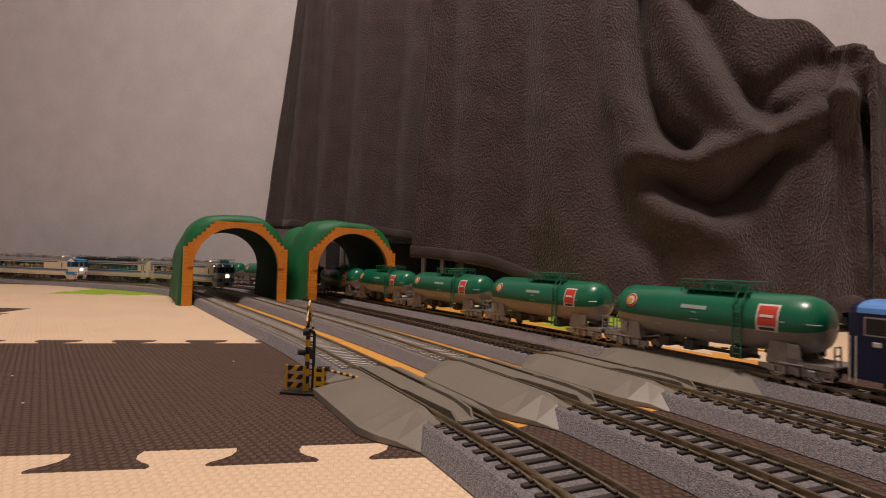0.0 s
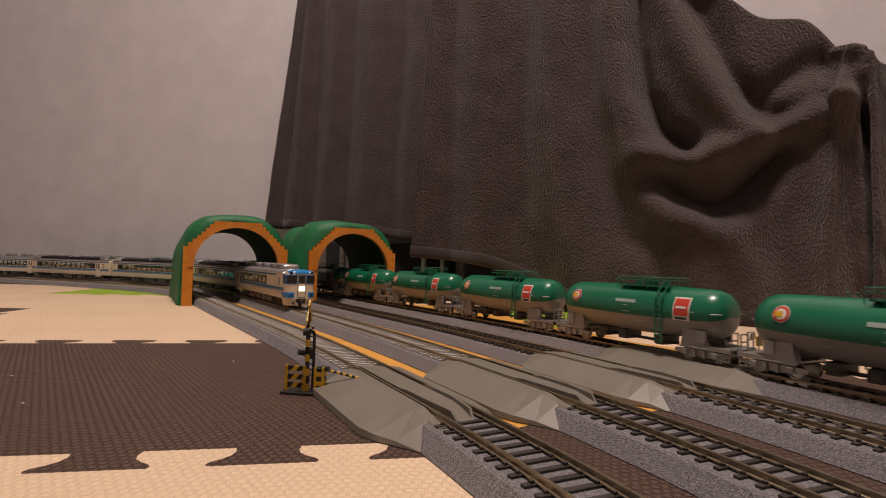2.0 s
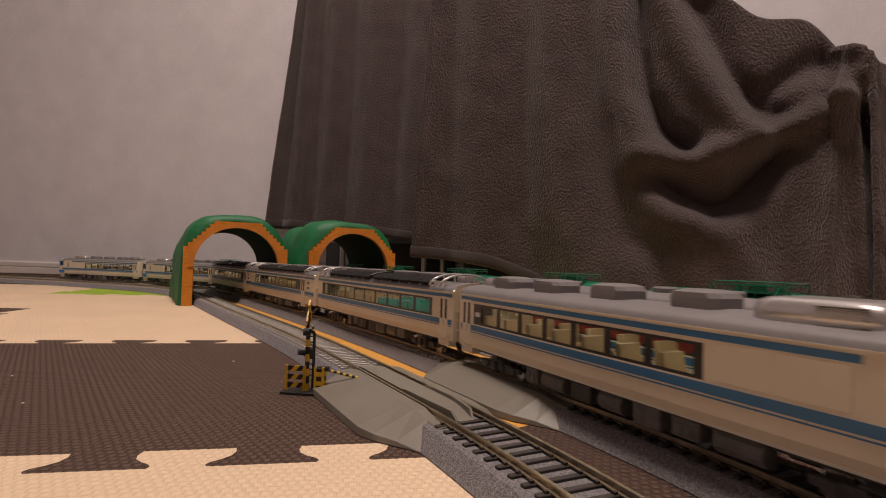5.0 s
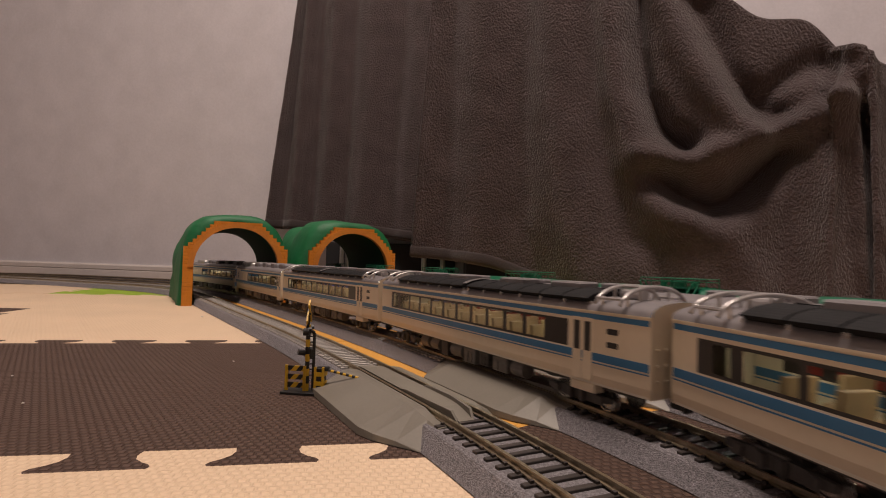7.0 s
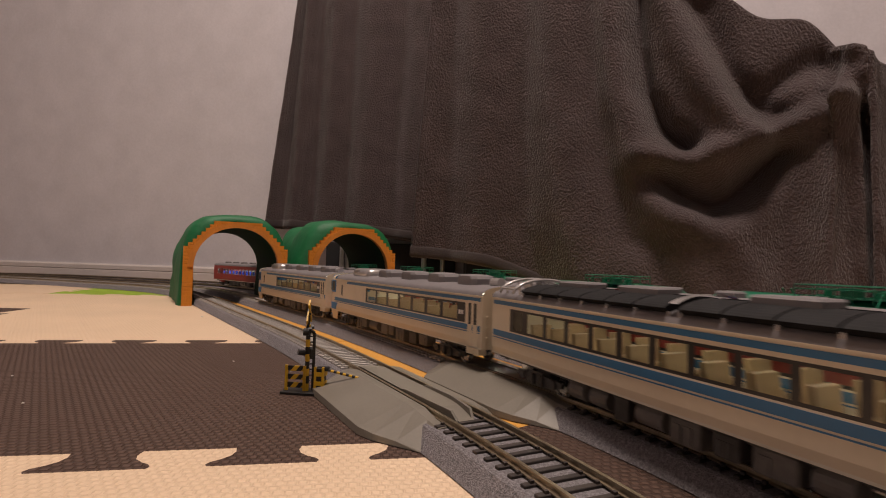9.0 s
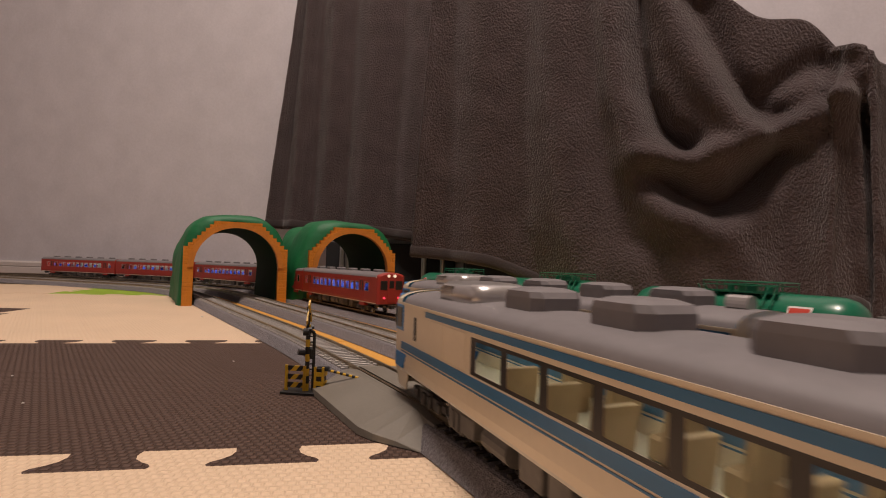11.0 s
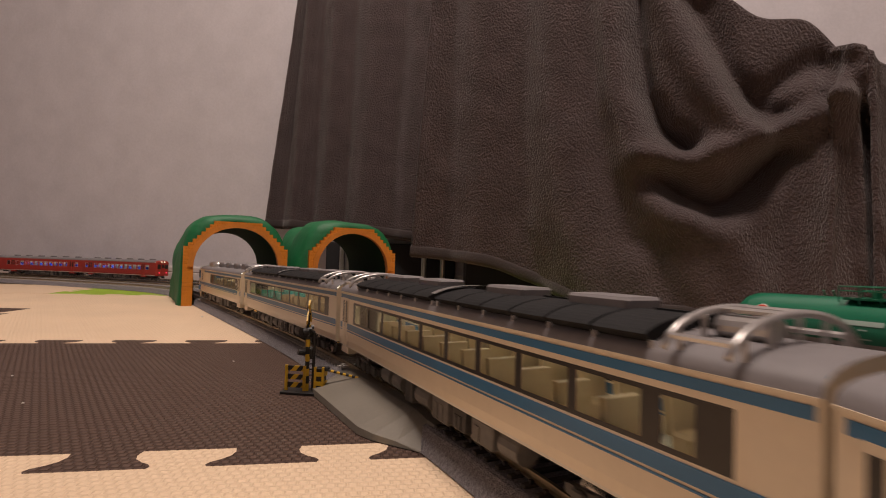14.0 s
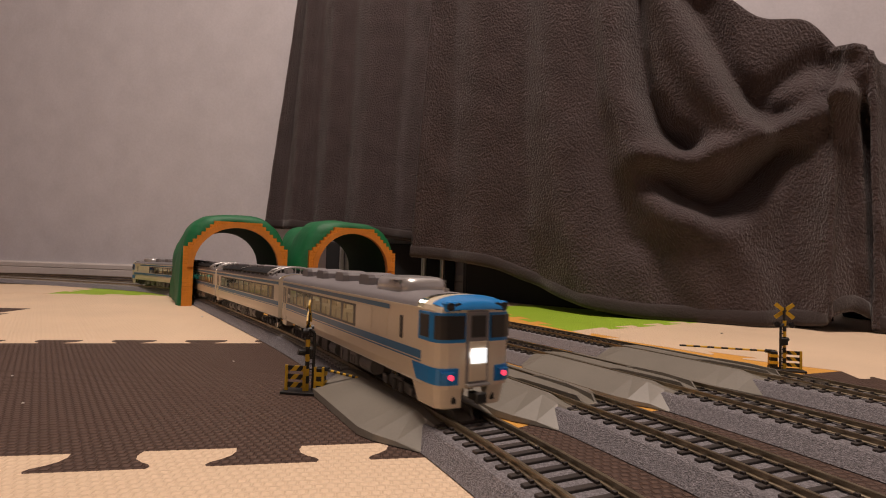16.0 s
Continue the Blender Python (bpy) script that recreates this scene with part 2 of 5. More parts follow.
def on_track(i, s):
    """Point, direction and outward normal at s metres along loop i."""
    A, length = LOOPS[i]
    n = len(A)
    k = (s / length * n) % n
    a, b, c = A[int(k) % n], A[(int(k) + 1) % n], A[(int(k) + 2) % n]
    p = a + (b - a) * (k - int(k))
    d0, d1 = b - a, c - b
    d = d0 + (d1 - d0) * (k - int(k))
    d = d / np.linalg.norm(d)
    return p, d, np.array([d[1], -d[0]])


# ---------- room ----------
WALL_A, WALL_B = Vector((-1.321, 1.522, 0)), Vector((-0.758, 1.412, 0))
WDIR = (WALL_B - WALL_A).normalized()
WNORM = Vector((-WDIR.y, WDIR.x, 0))


def slab(name, label, mat, pts, z0, z1, kind="structure", category=""):
    bm = bmesh.new()
    prism(bm, [(x, y, z0) for x, y in pts], (0, 0, z1 - z0))
    return tagged(part(name, bm, mat), label, category or name.split("_")[0], kind=kind)


def wall_between(name, a, b, out, mat, thick=0.1, height=2.3):
    a, b, out = Vector(a), Vector(b), Vector(out)
    pts = [a, b, b + out * thick, a + out * thick]
    return slab(name, "light grey wallpapered room wall", mat, [(p.x, p.y) for p in pts], -0.05, height, category="wall")


wl = WALL_A - WDIR * 0.9
wr = WALL_B + WDIR * 3.2
back = -WNORM * 3.9
wall_between("wall_north", wl, wr, WNORM, M_WALL)
wall_between("wall_west", wl + back, wl, -WDIR, M_WALL)
wall_between("wall_east", wr, wr + back, WDIR, M_WALL)
wall_between("wall_south", wr + back, wl + back, -WNORM, M_WALL)
corners = [wl, wr, wr + back, wl + back]
slab("floor", "brown wooden room floor under foam mats", M_FLOOR, [(p.x, p.y) for p in corners], -0.05, -0.0022)
slab("ceiling", "plain white ceiling", M_CEIL, [(p.x, p.y) for p in corners], 2.3, 2.36)
# baseboard: a flat board with a grooved upper lip
bm = bmesh.new()
prof = [(0.0, -0.0022), (-0.009, -0.0022), (-0.009, 0.026), (-0.0065, 0.028), (-0.009, 0.030), (-0.009, 0.040), (-0.006, 0.0445), (0.0, 0.0445)]
rings = []
for base_p in (wl, wr):
    rings.append([(base_p.x + WNORM.x * o, base_p.y + WNORM.y * o, z) for o, z in prof])
loft(bm, rings, caps=True)
tagged(part("baseboard", bm, M_BASE), "white grooved skirting board along the wall", "baseboard", kind="structure")
# round ceiling lamp above, outside the view
bm = bmesh.new()
tube(bm, (0.0, 0.15, 2.27), (0.0, 0.15, 2.30), 0.30, 32)
tagged(part("ceiling_lamp", bm, M_CEIL), "round white ceiling lamp fixed to the ceiling", "lamp")

# ---------- foam mats ----------
MAT_D = Vector((math.cos(0.181), math.sin(0.181), 0))
MAT_N = Vector((-math.sin(0.181), math.cos(0.181), 0))
ROWS_B = [-0.338, -0.069, 0.2006, 0.470, 0.739, 1.008, 1.277]
COLS_A = [-1.16, -0.78, -0.40, 0.03, 0.31, 0.69, 1.07]


def mat_corner(r, c):
    a, b = COLS_A[c], ROWS_B[r]
    if c == 3 and r <= 2:
        a = 0.075
    if c == 3 and r >= 3:
        a = (-0.045, -0.165, -0.27, -0.36)[r - 3]
    if c == 2 and r >= 5:
        a = -0.52
    over = {(2, 4): (.306, .390), (3, 4): (.215, .485), (4, 4): (.15, .585), (5, 4): (0.06, .88), (6, 4): (-.12, 1.10),
            (2, 5): (.66, .53), (3, 5): (.60, .64), (4, 5): (.45, .79), (5, 5): (.30, 1.05), (6, 5): (.2, 1.25)}
    if (r, c) in over:
        return Vector((*over[(r, c)], 0))
    p = MAT_D * a + MAT_N * b
    return Vector((p.x, p.y, 0))


KNOB = [(-0.0122, 1.0), (-0.0115, 0.55), (-0.0125, 0.1), (-0.0155, -0.3), (-0.0185, -0.55), (-0.0196, -0.8), (-0.0188, -1.0),
        (0.0188, -1.0), (0.0196, -0.8), (0.0185, -0.55), (0.0155, -0.3), (0.0125, 0.1), (0.0115, 0.55), (0.0122, 1.0)]


def toothed(p, q, phase=0.0):
    """Dovetail jigsaw line from p to q, corners left out at the end."""
    d = q - p
    L = d.length
    d = d / L
    n = Vector((-d.y, d.x, 0))
    pts = [p]
    per, amp = 0.0573, 0.0085
    k = math.ceil((0.022 - phase) / per)
    while True:
        c = k * per + phase
        if c > L - 0.022:
            break
        for o, h in KNOB:
            pts.append(p + d * (c + o) + n * (amp * h))
        k += 1
    return pts


def foam_mat(r, c, mat, label):
    A, B, C, D = mat_corner(r, c), mat_corner(r, c + 1), mat_corner(r + 1, c + 1), mat_corner(r + 1, c)
    if c == 3 and r == 2:
        A = Vector((.033, .230, 0))
    if c == 3 and r == 1:
        D = Vector((.033, .230, 0))
    out = toothed(A, B, HPHASE.get((r, c), 0.02))
    out += toothed(B, C, 0.02)
    top = toothed(D, C, HPHASE.get((r + 1, c), 0.02)) + [C]
    left = toothed(A, D, 0.02) + [D]
    outline = out + list(reversed(top))[:-1] + list(reversed(left))[:-1]
    bm = bmesh.new()
    prism(bm, [(v.x, v.y, -0.0021) for v in outline], (0, 0, 0.0021 + random.uniform(-0.0002, 0.0002)))
    ob = part("foam_mat", bm, mat)
    return tagged(ob, label, "foam mat", group="jigsaw foam mats")


# tooth phase along the seam at the front of the brown mat
HPHASE = {(2, 2): 0.028, (3, 2): 0.022}
MAT_PLAN = ("bbnnbb", "nbbnbn", "bnnobn", "bnbobb", "bbbolb", "bblbbb")
MAT_KIND = {"b": (M_BEIGE, "beige woven-texture jigsaw foam floor mat"), "n": (M_BROWN, "dark brown woven-texture jigsaw foam floor mat"),
            "o": (M_ORANGE, "orange woven-texture jigsaw foam floor mat"), "l": (M_LIME, "lime green woven-texture jigsaw foam floor mat")}
for r in range(6):
    for c in range(6):
        foam_mat(r, c, *MAT_KIND[MAT_PLAN[r][c]])

# ---------- tracks ----------
CROSS_FAR, CROSS_NEAR = 0.3431, 0.2301   # distance along the inner loop


def cross_span(i):
    """Where the level crossing lies along loop i."""
    spans = []
    for s1 in (CROSS_NEAR, CROSS_FAR):
        p, d, n = on_track(0, s1)
        q = p + n * OFFSETS[i]
        A, length = LOOPS[i]
        k = int(np.argmin(np.linalg.norm(A[:400] - q, axis=1)))
        spans.append(k * length / len(A))
    return spans


def track(i, concrete, label):
    root = tagged(empty("model_track"), label, "model railway track", group="parallel loops of model track")
    A, length = LOOPS[i]
    # ballast bed
    bm = bmesh.new()
    prof = [(-0.0222, 0.0004), (-0.0168, 0.0073), (-0.0154, 0.0080), (0.0154, 0.0080), (0.0168, 0.0073), (0.0222, 0.0004)]
    rings = []
    steps = int(length / 0.02)
    for k in range(steps):
        p, d, n = on_track(i, k * length / steps)
        rings.append([(p[0] + n[0] * o, p[1] + n[1] * o, z) for o, z in prof])
    loft(bm, rings + rings[:1], closed=False)
    part("ballast", bm, M_BALLAST, root, "grey speckled ballast bed")
    # rails with head and foot
    for side in (-1, 1):
        bm = bmesh.new()
        rp = [(-0.0011, 0.0088), (-0.0011, 0.0093), (-0.0004, 0.0097), (-0.0004, 0.0107), (-0.0007, 0.0109), (-0.0007, 0.0115), (0.0007, 0.0115), (0.0007, 0.0109), (0.0004, 0.0107), (0.0004, 0.0097), (0.0011, 0.0093), (0.0011, 0.0088)]
        rings = []
        for k in range(steps):
            p, d, n = on_track(i, k * length / steps)
            rings.append([(p[0] + n[0] * (side * RAIL_Y + o), p[1] + n[1] * (side * RAIL_Y + o), z) for o, z in rp])
        loft(bm, rings + rings[:1], closed=False)
        part("rail", bm, M_RAIL, root)
        # joiners at the section ends
        for s in np.arange(0.05, 1.3, 0.246):
            if cross_span(i)[0] - 0.01 < s < cross_span(i)[1] + 0.01:
                continue
            bm = bmesh.new()
            rr = []
            for ds in (-0.007, 0.007):
                p, d, n = on_track(i, s + ds)
                rr.append([(p[0] + n[0] * (side * RAIL_Y + o), p[1] + n[1] * (side * RAIL_Y + o), z) for o, z in ((-0.0016, 0.0087), (-0.0014, 0.0105), (0.0014, 0.0105), (0.0016, 0.0087))])
            loft(bm, rr, caps=True)
            part("rail_joiner", bm, M_JOINER, root)
    # sleepers: single pieces near the camera, the far ones joined
    near, far = cross_span(i)
    pitch = 0.0074
    one = bmesh.new()
    box(one, -0.0012, 0.0012, -0.0146, 0.0146, 0.0078, 0.0090, bevel=0.0002)
    for side in (-1, 1):
        for o in (-0.0022, 0.0022):
            box(one, -0.0007, 0.0007, side * RAIL_Y + o - 0.0006, side * RAIL_Y + o + 0.0006, 0.0088, 0.0099)
    me = bpy.data.meshes.new("sleeper")
    one.to_mesh(me)
    one.free()
    me.materials.append(M_SLEEPER)
    s = near - 0.004
    while s > -0.10:
        p, d, n = on_track(i, s)
        shared("sleeper", me, root, Matrix.Translation((p[0], p[1], 0)) @ Matrix.Rotation(math.atan2(d[1], d[0]), 4, "Z"))
        s -= pitch
    verts, faces = [], []
    cp = 0.0058 if concrete else 0.0070
    s = far + 0.004
    while s < length - 0.105:
        p, d, n = on_track(i, s)
        b0 = len(verts)
        for x in (-0.0012, 0.0012):
            for y in (-0.0146, 0.0146):
                for z in (0.0078, 0.0091):
                    verts.append((p[0] + d[0] * x + n[0] * y, p[1] + d[1] * x + n[1] * y, z))
        for q in ((0, 1, 3, 2), (4, 6, 7, 5), (0, 4, 5, 1), (2, 3, 7, 6), (1, 5, 7, 3)):
            faces.append([b0 + j for j in q])
        for side in (-1, 1):
            b1 = len(verts)
            for x in (-0.0008, 0.0008):
                for y in (-0.0030, 0.0030):
                    for z in (0.0088, 0.0099):
                        yy = side * RAIL_Y + y
                        verts.append((p[0] + d[0] * x + n[0] * yy, p[1] + d[1] * x + n[1] * yy, z))
            for q in ((0, 1, 3, 2), (4, 6, 7, 5), (0, 4, 5, 1), (2, 3, 7, 6), (1, 5, 7, 3)):
                faces.append([b1 + j for j in q])
        s += cp
    me2 = bpy.data.meshes.new("far_sleeper")
    me2.from_pydata(verts, [], faces)
    me2.materials.append(M_CONCRETE if concrete else M_SLEEPER)
    ob = new("far_sleeper", me2)
    ob.parent = root
    tagged(ob, "grey concrete sleepers" if concrete else "dark brown sleepers", kind="stuff")
    return root


TRACKS = [track(0, True, "inner loop of model track with grey ballast on foam mats"),
          track(1, True, "second loop of model track with grey ballast"),
          track(2, False, "third loop of model track with dark sleepers"),
          track(3, False, "outer loop of model track with dark sleepers")]

# ---------- level crossing plates ----------
def crossing(i):
    root = tagged(empty("level_crossing"), "dark grey plastic level crossing ramps over a model track", "level crossing", group="level crossing plates")
    near, far = cross_span(i)
    span = far - near

    def pt(s, o, z):
        p, d, n = on_track(i, s)
        return (p[0] + n[0] * o, p[1] + n[1] * o, z)
    # wings outside the rails
    outer = (0.036, 0.030)
    if i == 2:
        outer = (0.034, 0.034)
    if i == 3:
        outer = (0.040, 0.034)
    if i == 0:
        outer = (0.037, 0.029)
    for side, w in ((-1, outer[0]), (1, outer[1])):
        bm = bmesh.new()
        zt = 0.0112
        # a broad slope from the rail to a low lip, hipped at both ends
        rings = []
        for s, z, o1, o2, lip in ((near - 0.006, 0.0085, 0.0140, 0.0220, 0.0008), (near + 0.004, 0.0092, 0.0142, w - 0.009, 0.0022),
                                  (near + 0.014, zt, 0.0150, w - 0.003, 0.0030), (near + 0.024, zt, 0.0150, w, 0.0034),
                                  (far - 0.016, zt, 0.0150, w, 0.0034), (far - 0.002, 0.0094, 0.0140, w - 0.010, 0.0024)):
            rings.append([pt(s, side * 0.0104, 0.002), pt(s, side * 0.0104, z), pt(s, side * o1, z - 0.0002), pt(s, side * o2, lip), pt(s, side * (o2 + 0.0005), 0.0004)])
        loft(bm, rings, closed=True, caps=True)
        bmesh.ops.triangulate(bm, faces=[f for f in bm.faces if len(f.verts) > 3])
        part("ramp", bm, M_PLATE, root)
    # plate between the rails, with upturned guide edges that flare at the ends
    bm = bmesh.new()
    rings = []
    for s, o, z in ((near - 0.004, 0.0035, 0.0092), (near + 0.012, 0.0064, 0.0112), (far - 0.012, 0.0064, 0.0112), (far + 0.004, 0.0035, 0.0092)):
        rings.append([pt(s, -o, 0.0081), pt(s, -o, z), pt(s, o, z), pt(s, o, 0.0081)])
    loft(bm, rings, closed=True, caps=True)
    part("centre_plate", bm, M_PLATE, root)
    for side in (-1, 1):
        bm = bmesh.new()
        rings = []
        for s, o, z in ((near - 0.003, 0.0036, 0.0088), (near + 0.001, 0.0046, 0.0126), (near + 0.020, 0.0068, 0.0130), (near + 0.040, 0.0070, 0.0126), (near + 0.048, 0.0070, 0.0114)):
            rings.append([pt(s, side * o - 0.0007, 0.0084), pt(s, side * o - 0.0006, z), pt(s, side * o + 0.0006, z), pt(s, side * o + 0.0007, 0.0084)])
        loft(bm, rings, closed=True, caps=True)
        part("guide_edge", bm, M_PLATE, root)
    return root


for i in range(4):
    crossing(i)


# ---------- vehicles: x forward, z = 0 on the rail ----------
HALF_W = 0.0180
Z_BOT, Z_TOP, Z_ROOF = 0.0123, 0.0433, 0.0492


def side_wall(bm, side, x0, x1, windows, zw0, zw1, band, mi_band=1, half=HALF_W, z0=Z_BOT, z1=Z_TOP):
    """A side with real window openings; band = (xa, xb, za, zb) is the dark surround."""
    xs = sorted({x0, x1, *[v for w in windows for v in w], *([band[0], band[1]] if band else [])})
    zs = sorted({z0, z0 + 0.004, zw0, zw1, z1, *([band[2], band[3]] if band else [])})
    y = side * half
    vs = {}

    def v(x, z):
        if (x, z) not in vs:
            tuck = 0.0008 if z <= z0 + 1e-9 else 0.0
            vs[(x, z)] = bm.verts.new((x, y - side * tuck, z))
        return vs[(x, z)]
    for xa, xb in zip(xs[:-1], xs[1:]):
        for za, zb in zip(zs[:-1], zs[1:]):
            xm, zm = (xa + xb) / 2, (za + zb) / 2
            if zw0 < zm < zw1 and any(w[0] < xm < w[1] for w in windows):
                continue
            f = bm.faces.new((v(xa, za), v(xb, za), v(xb, zb), v(xa, zb)))
            if band and band[0] < xm < band[1] and band[2] < zm < band[3]:
                f.material_index = mi_band


def section(half, x, z0=Z_BOT, ztop=Z_TOP, zroof=Z_ROOF, n=10):
    pts = [(x, -half, z0), (x, -half, ztop)]
    for k in range(1, n):
        a = math.pi * k / n
        pts.append((x, -half * math.cos(a), ztop + (zroof - ztop) * math.sin(a) ** 0.75))
    return pts + [(x, half, ztop), (x, half, z0)]


def roof_arc(half, x, lift=0.0, n=14, a0=0.0, a1=1.0, ztop=Z_TOP, zroof=Z_ROOF):
    out = []
    for k in range(n + 1):
        a = math.pi * (a0 + (a1 - a0) * k / n)
        out.append((x, -(half + lift) * math.cos(a), ztop + (zroof - ztop + lift) * math.sin(a) ** 0.75))
    return out


def wheel_mesh():
    bm = bmesh.new()
    rings = []
    for y, r in ((0.0, 0.0018), (0.0, 0.0050), (0.0006, 0.0056), (0.0010, 0.0056), (0.0012, 0.0050), (0.0028, 0.0048), (0.0028, 0.0040), (0.0022, 0.0036), (0.0022, 0.0012)):
        rings.append([(r * math.cos(2 * math.pi * k / 18), y, r * math.sin(2 * math.pi * k / 18)) for k in range(18)])
    loft(bm, rings, caps=True)
    me = bpy.data.meshes.new("wheel")
    bmesh.ops.recalc_face_normals(bm, faces=bm.faces)
    bm.to_mesh(me)
    bm.free()
    me.materials.append(M_WHEEL)
    return me


WHEEL = wheel_mesh()


def bogie(root, x, mat, base=0.0263, hanging=True):
    bm = bmesh.new()
    box(bm, x - 0.006, x + 0.006, -0.011, 0.011, 0.0060, 0.0105)
    for side in (-1, 1):
        y0, y1 = sorted((side * 0.0124, side * 0.0142))
        prism(bm, [(x + a, y0, z) for a, z in ((-0.019, 0.0050), (-0.019, 0.0074), (-0.007, 0.0080), (0.007, 0.0080), (0.019, 0.0074), (0.019, 0.0050), (0.008, 0.0034), (-0.008, 0.0034))], (0, y1 - y0, 0))
        for ax in (-base / 2, base / 2):
            ya, yb = sorted((side * 0.0140, side * 0.0156))
            box(bm, x + ax - 0.0022, x + ax + 0.0022, ya, yb, 0.0036, 0.0076, bevel=0.0005)
        for ax in (-0.0035, 0.0035):
            tube(bm, (x + ax, side * 0.0148, 0.0030), (x + ax, side * 0.0148, 0.0078), 0.0013, 8)
        if hanging:
            tube(bm, (x - 0.006, side * 0.0154, 0.0092), (x + 0.006, side * 0.0154, 0.0092), 0.0006, 6)
    ob = part("bogie", bm, mat, root)
    for ax in (-base / 2, base / 2):
        for side in (-1, 1):
            turn = Matrix.Rotation(0 if side > 0 else math.pi, 4, "Z")
            shared("wheel", WHEEL, ob, Matrix.Translation((x + ax, side * 0.0072, 0.0050)) @ turn)
    return ob


def box_part(root, name, mat, *dims, bevel=0.0006, label=""):
    bm = bmesh.new()
    box(bm, *dims, bevel=bevel)
    return part(name, bm, mat, root, label)


def seat_mesh(mat):
    bm = bmesh.new()
    box(bm, -0.003, 0.003, -0.0055, 0.0055, 0.0165, 0.0225, bevel=0.0008)
    vs = box(bm, -0.0042, -0.0018, -0.0055, 0.0055, 0.0215, 0.0322)
    for v in vs:
        if v.co.z > 0.03:
            v.co.x -= 0.0014
    me = bpy.data.meshes.new("seat")
    bmesh.ops.recalc_face_normals(bm, faces=bm.faces)
    bm.to_mesh(me)
    bm.free()
    me.materials.append(mat)
    return me


SEAT_TAN, SEAT_GREEN, SEAT_BLUE = seat_mesh(M_SEAT), seat_mesh(M_SEATGREEN), seat_mesh(M_SEATBLUE)


def equipment(root, rng, x0=-0.062, x1=0.062):
    """Boxes, tanks and pipes that hang under the floor."""
    for side in (-1, 1):
        x = x0
        while x < x1 - 0.008:
            w = rng.uniform(0.007, 0.017)
            low = rng.uniform(0.0022, 0.0052)
            y0, y1 = sorted((side * 0.0075, side * rng.uniform(0.0145, 0.0168)))
            if rng.random() < 0.25:
                bm = bmesh.new()
                tube(bm, (x, side * 0.012, 0.0078), (x + w, side * 0.012, 0.0078), 0.0042, 14)
                part("air_tank", bm, M_UNDERBOX, root)
            else:
                bm = bmesh.new()
                box(bm, x, x + w, y0, y1, low, 0.0116, bevel=0.0005)
                for k in range(rng.randint(0, 2)):
                    xa = x + w * (0.2 + 0.35 * k)
                    ya, yb = sorted((y1 if side > 0 else y0, (y1 if side > 0 else y0) + side * 0.0005))
                    box(bm, xa, xa + w * 0.22, ya, yb, low + 0.001, 0.0095)
                part("equipment_box", bm, M_UNDERBOX if rng.random() < 0.6 else M_UNDER, root)
            x += w + rng.uniform(0.0015, 0.006)
    box_part(root, "underframe", M_UNDER, -0.125, 0.120, -0.0130, 0.0130, 0.0100, 0.0122, bevel=0.0003)


def panes(root, windows, zw0, zw1, mat, half=HALF_W):
    for side in (-1, 1):
        for a, b in windows:
            bm = bmesh.new()
            y = side * (half - 0.0004)
            bm.faces.new([bm.verts.new(p) for p in ((a, y, zw0), (b, y, zw0), (b, y, zw1), (a, y, zw1))])
            part("window_pane", bm, mat, root)


def stripe(root, x0, x1, za, zb, mat, half=HALF_W, name="stripe"):
    for side in (-1, 1):
        bm = bmesh.new()
        y0, y1 = sorted((side * (half - 0.0002), side * (half + 0.00025)))
        box(bm, x0, x1, y0, y1, za, zb)
        part(name, bm, mat, root)


def side_door(root, x, w, mat, side, half=HALF_W, zwin=True):
    """A folding door: two leaves with narrow panes and a step below."""
    bm = bmesh.new()
    y0, y1 = sorted((side * (half - 0.0004), side * (half + 0.0003)))
    for k in (0, 1):
        xa = x - w / 2 + k * w / 2 + 0.0003
        box(bm, xa, xa + w / 2 - 0.0006, y0, y1, 0.0135, 0.0405, bevel=0.0002)
    ob = part("door", bm, mat, root)
    for k in (0, 1):
        xa = x - w / 2 + k * w / 2 + 0.0014
        bm = bmesh.new()
        ya, yb = sorted((side * (half + 0.0002), side * (half + 0.00042)))
        box(bm, xa, xa + w / 2 - 0.0028, ya, yb, 0.0262, 0.0388)
        part("door_pane", bm, M_FRAME, ob)
    bm = bmesh.new()
    ya, yb = sorted((side * 0.012, side * (half - 0.0002)))
    box(bm, x - w / 2 - 0.001, x + w / 2 + 0.001, ya, yb, 0.0085, 0.0124, bevel=0.0003)
    part("step", bm, mat, root)


def gangway(root, x, sign, mat, half=HALF_W):
    bm = bmesh.new()
    prof = section(half, x)
    bm.faces.new([bm.verts.new(p) for p in prof])
    part("end_wall", bm, mat, root)
    for k in range(3):
        xa, xb = sorted((x + sign * 0.0012 * k, x + sign * (0.0012 * k + 0.0008)))
        bm = bmesh.new()
        box(bm, xa, xb, -0.0060, 0.0060, 0.0120, 0.0385, bevel=0.0002)
        part("gangway_bellows", bm, M_BLACK, root)
    # grab rails and steps on the end wall
    bm = bmesh.new()
    for y in (-0.0145, -0.0095, 0.0095, 0.0145):
        for z in (0.019, 0.025, 0.031):
            xa, xb = sorted((x, x + sign * 0.0009))
            box(bm, xa, xb, y - 0.0007, y + 0.0007, z, z + 0.0006)
    part("grab_rail", bm, mat, root)


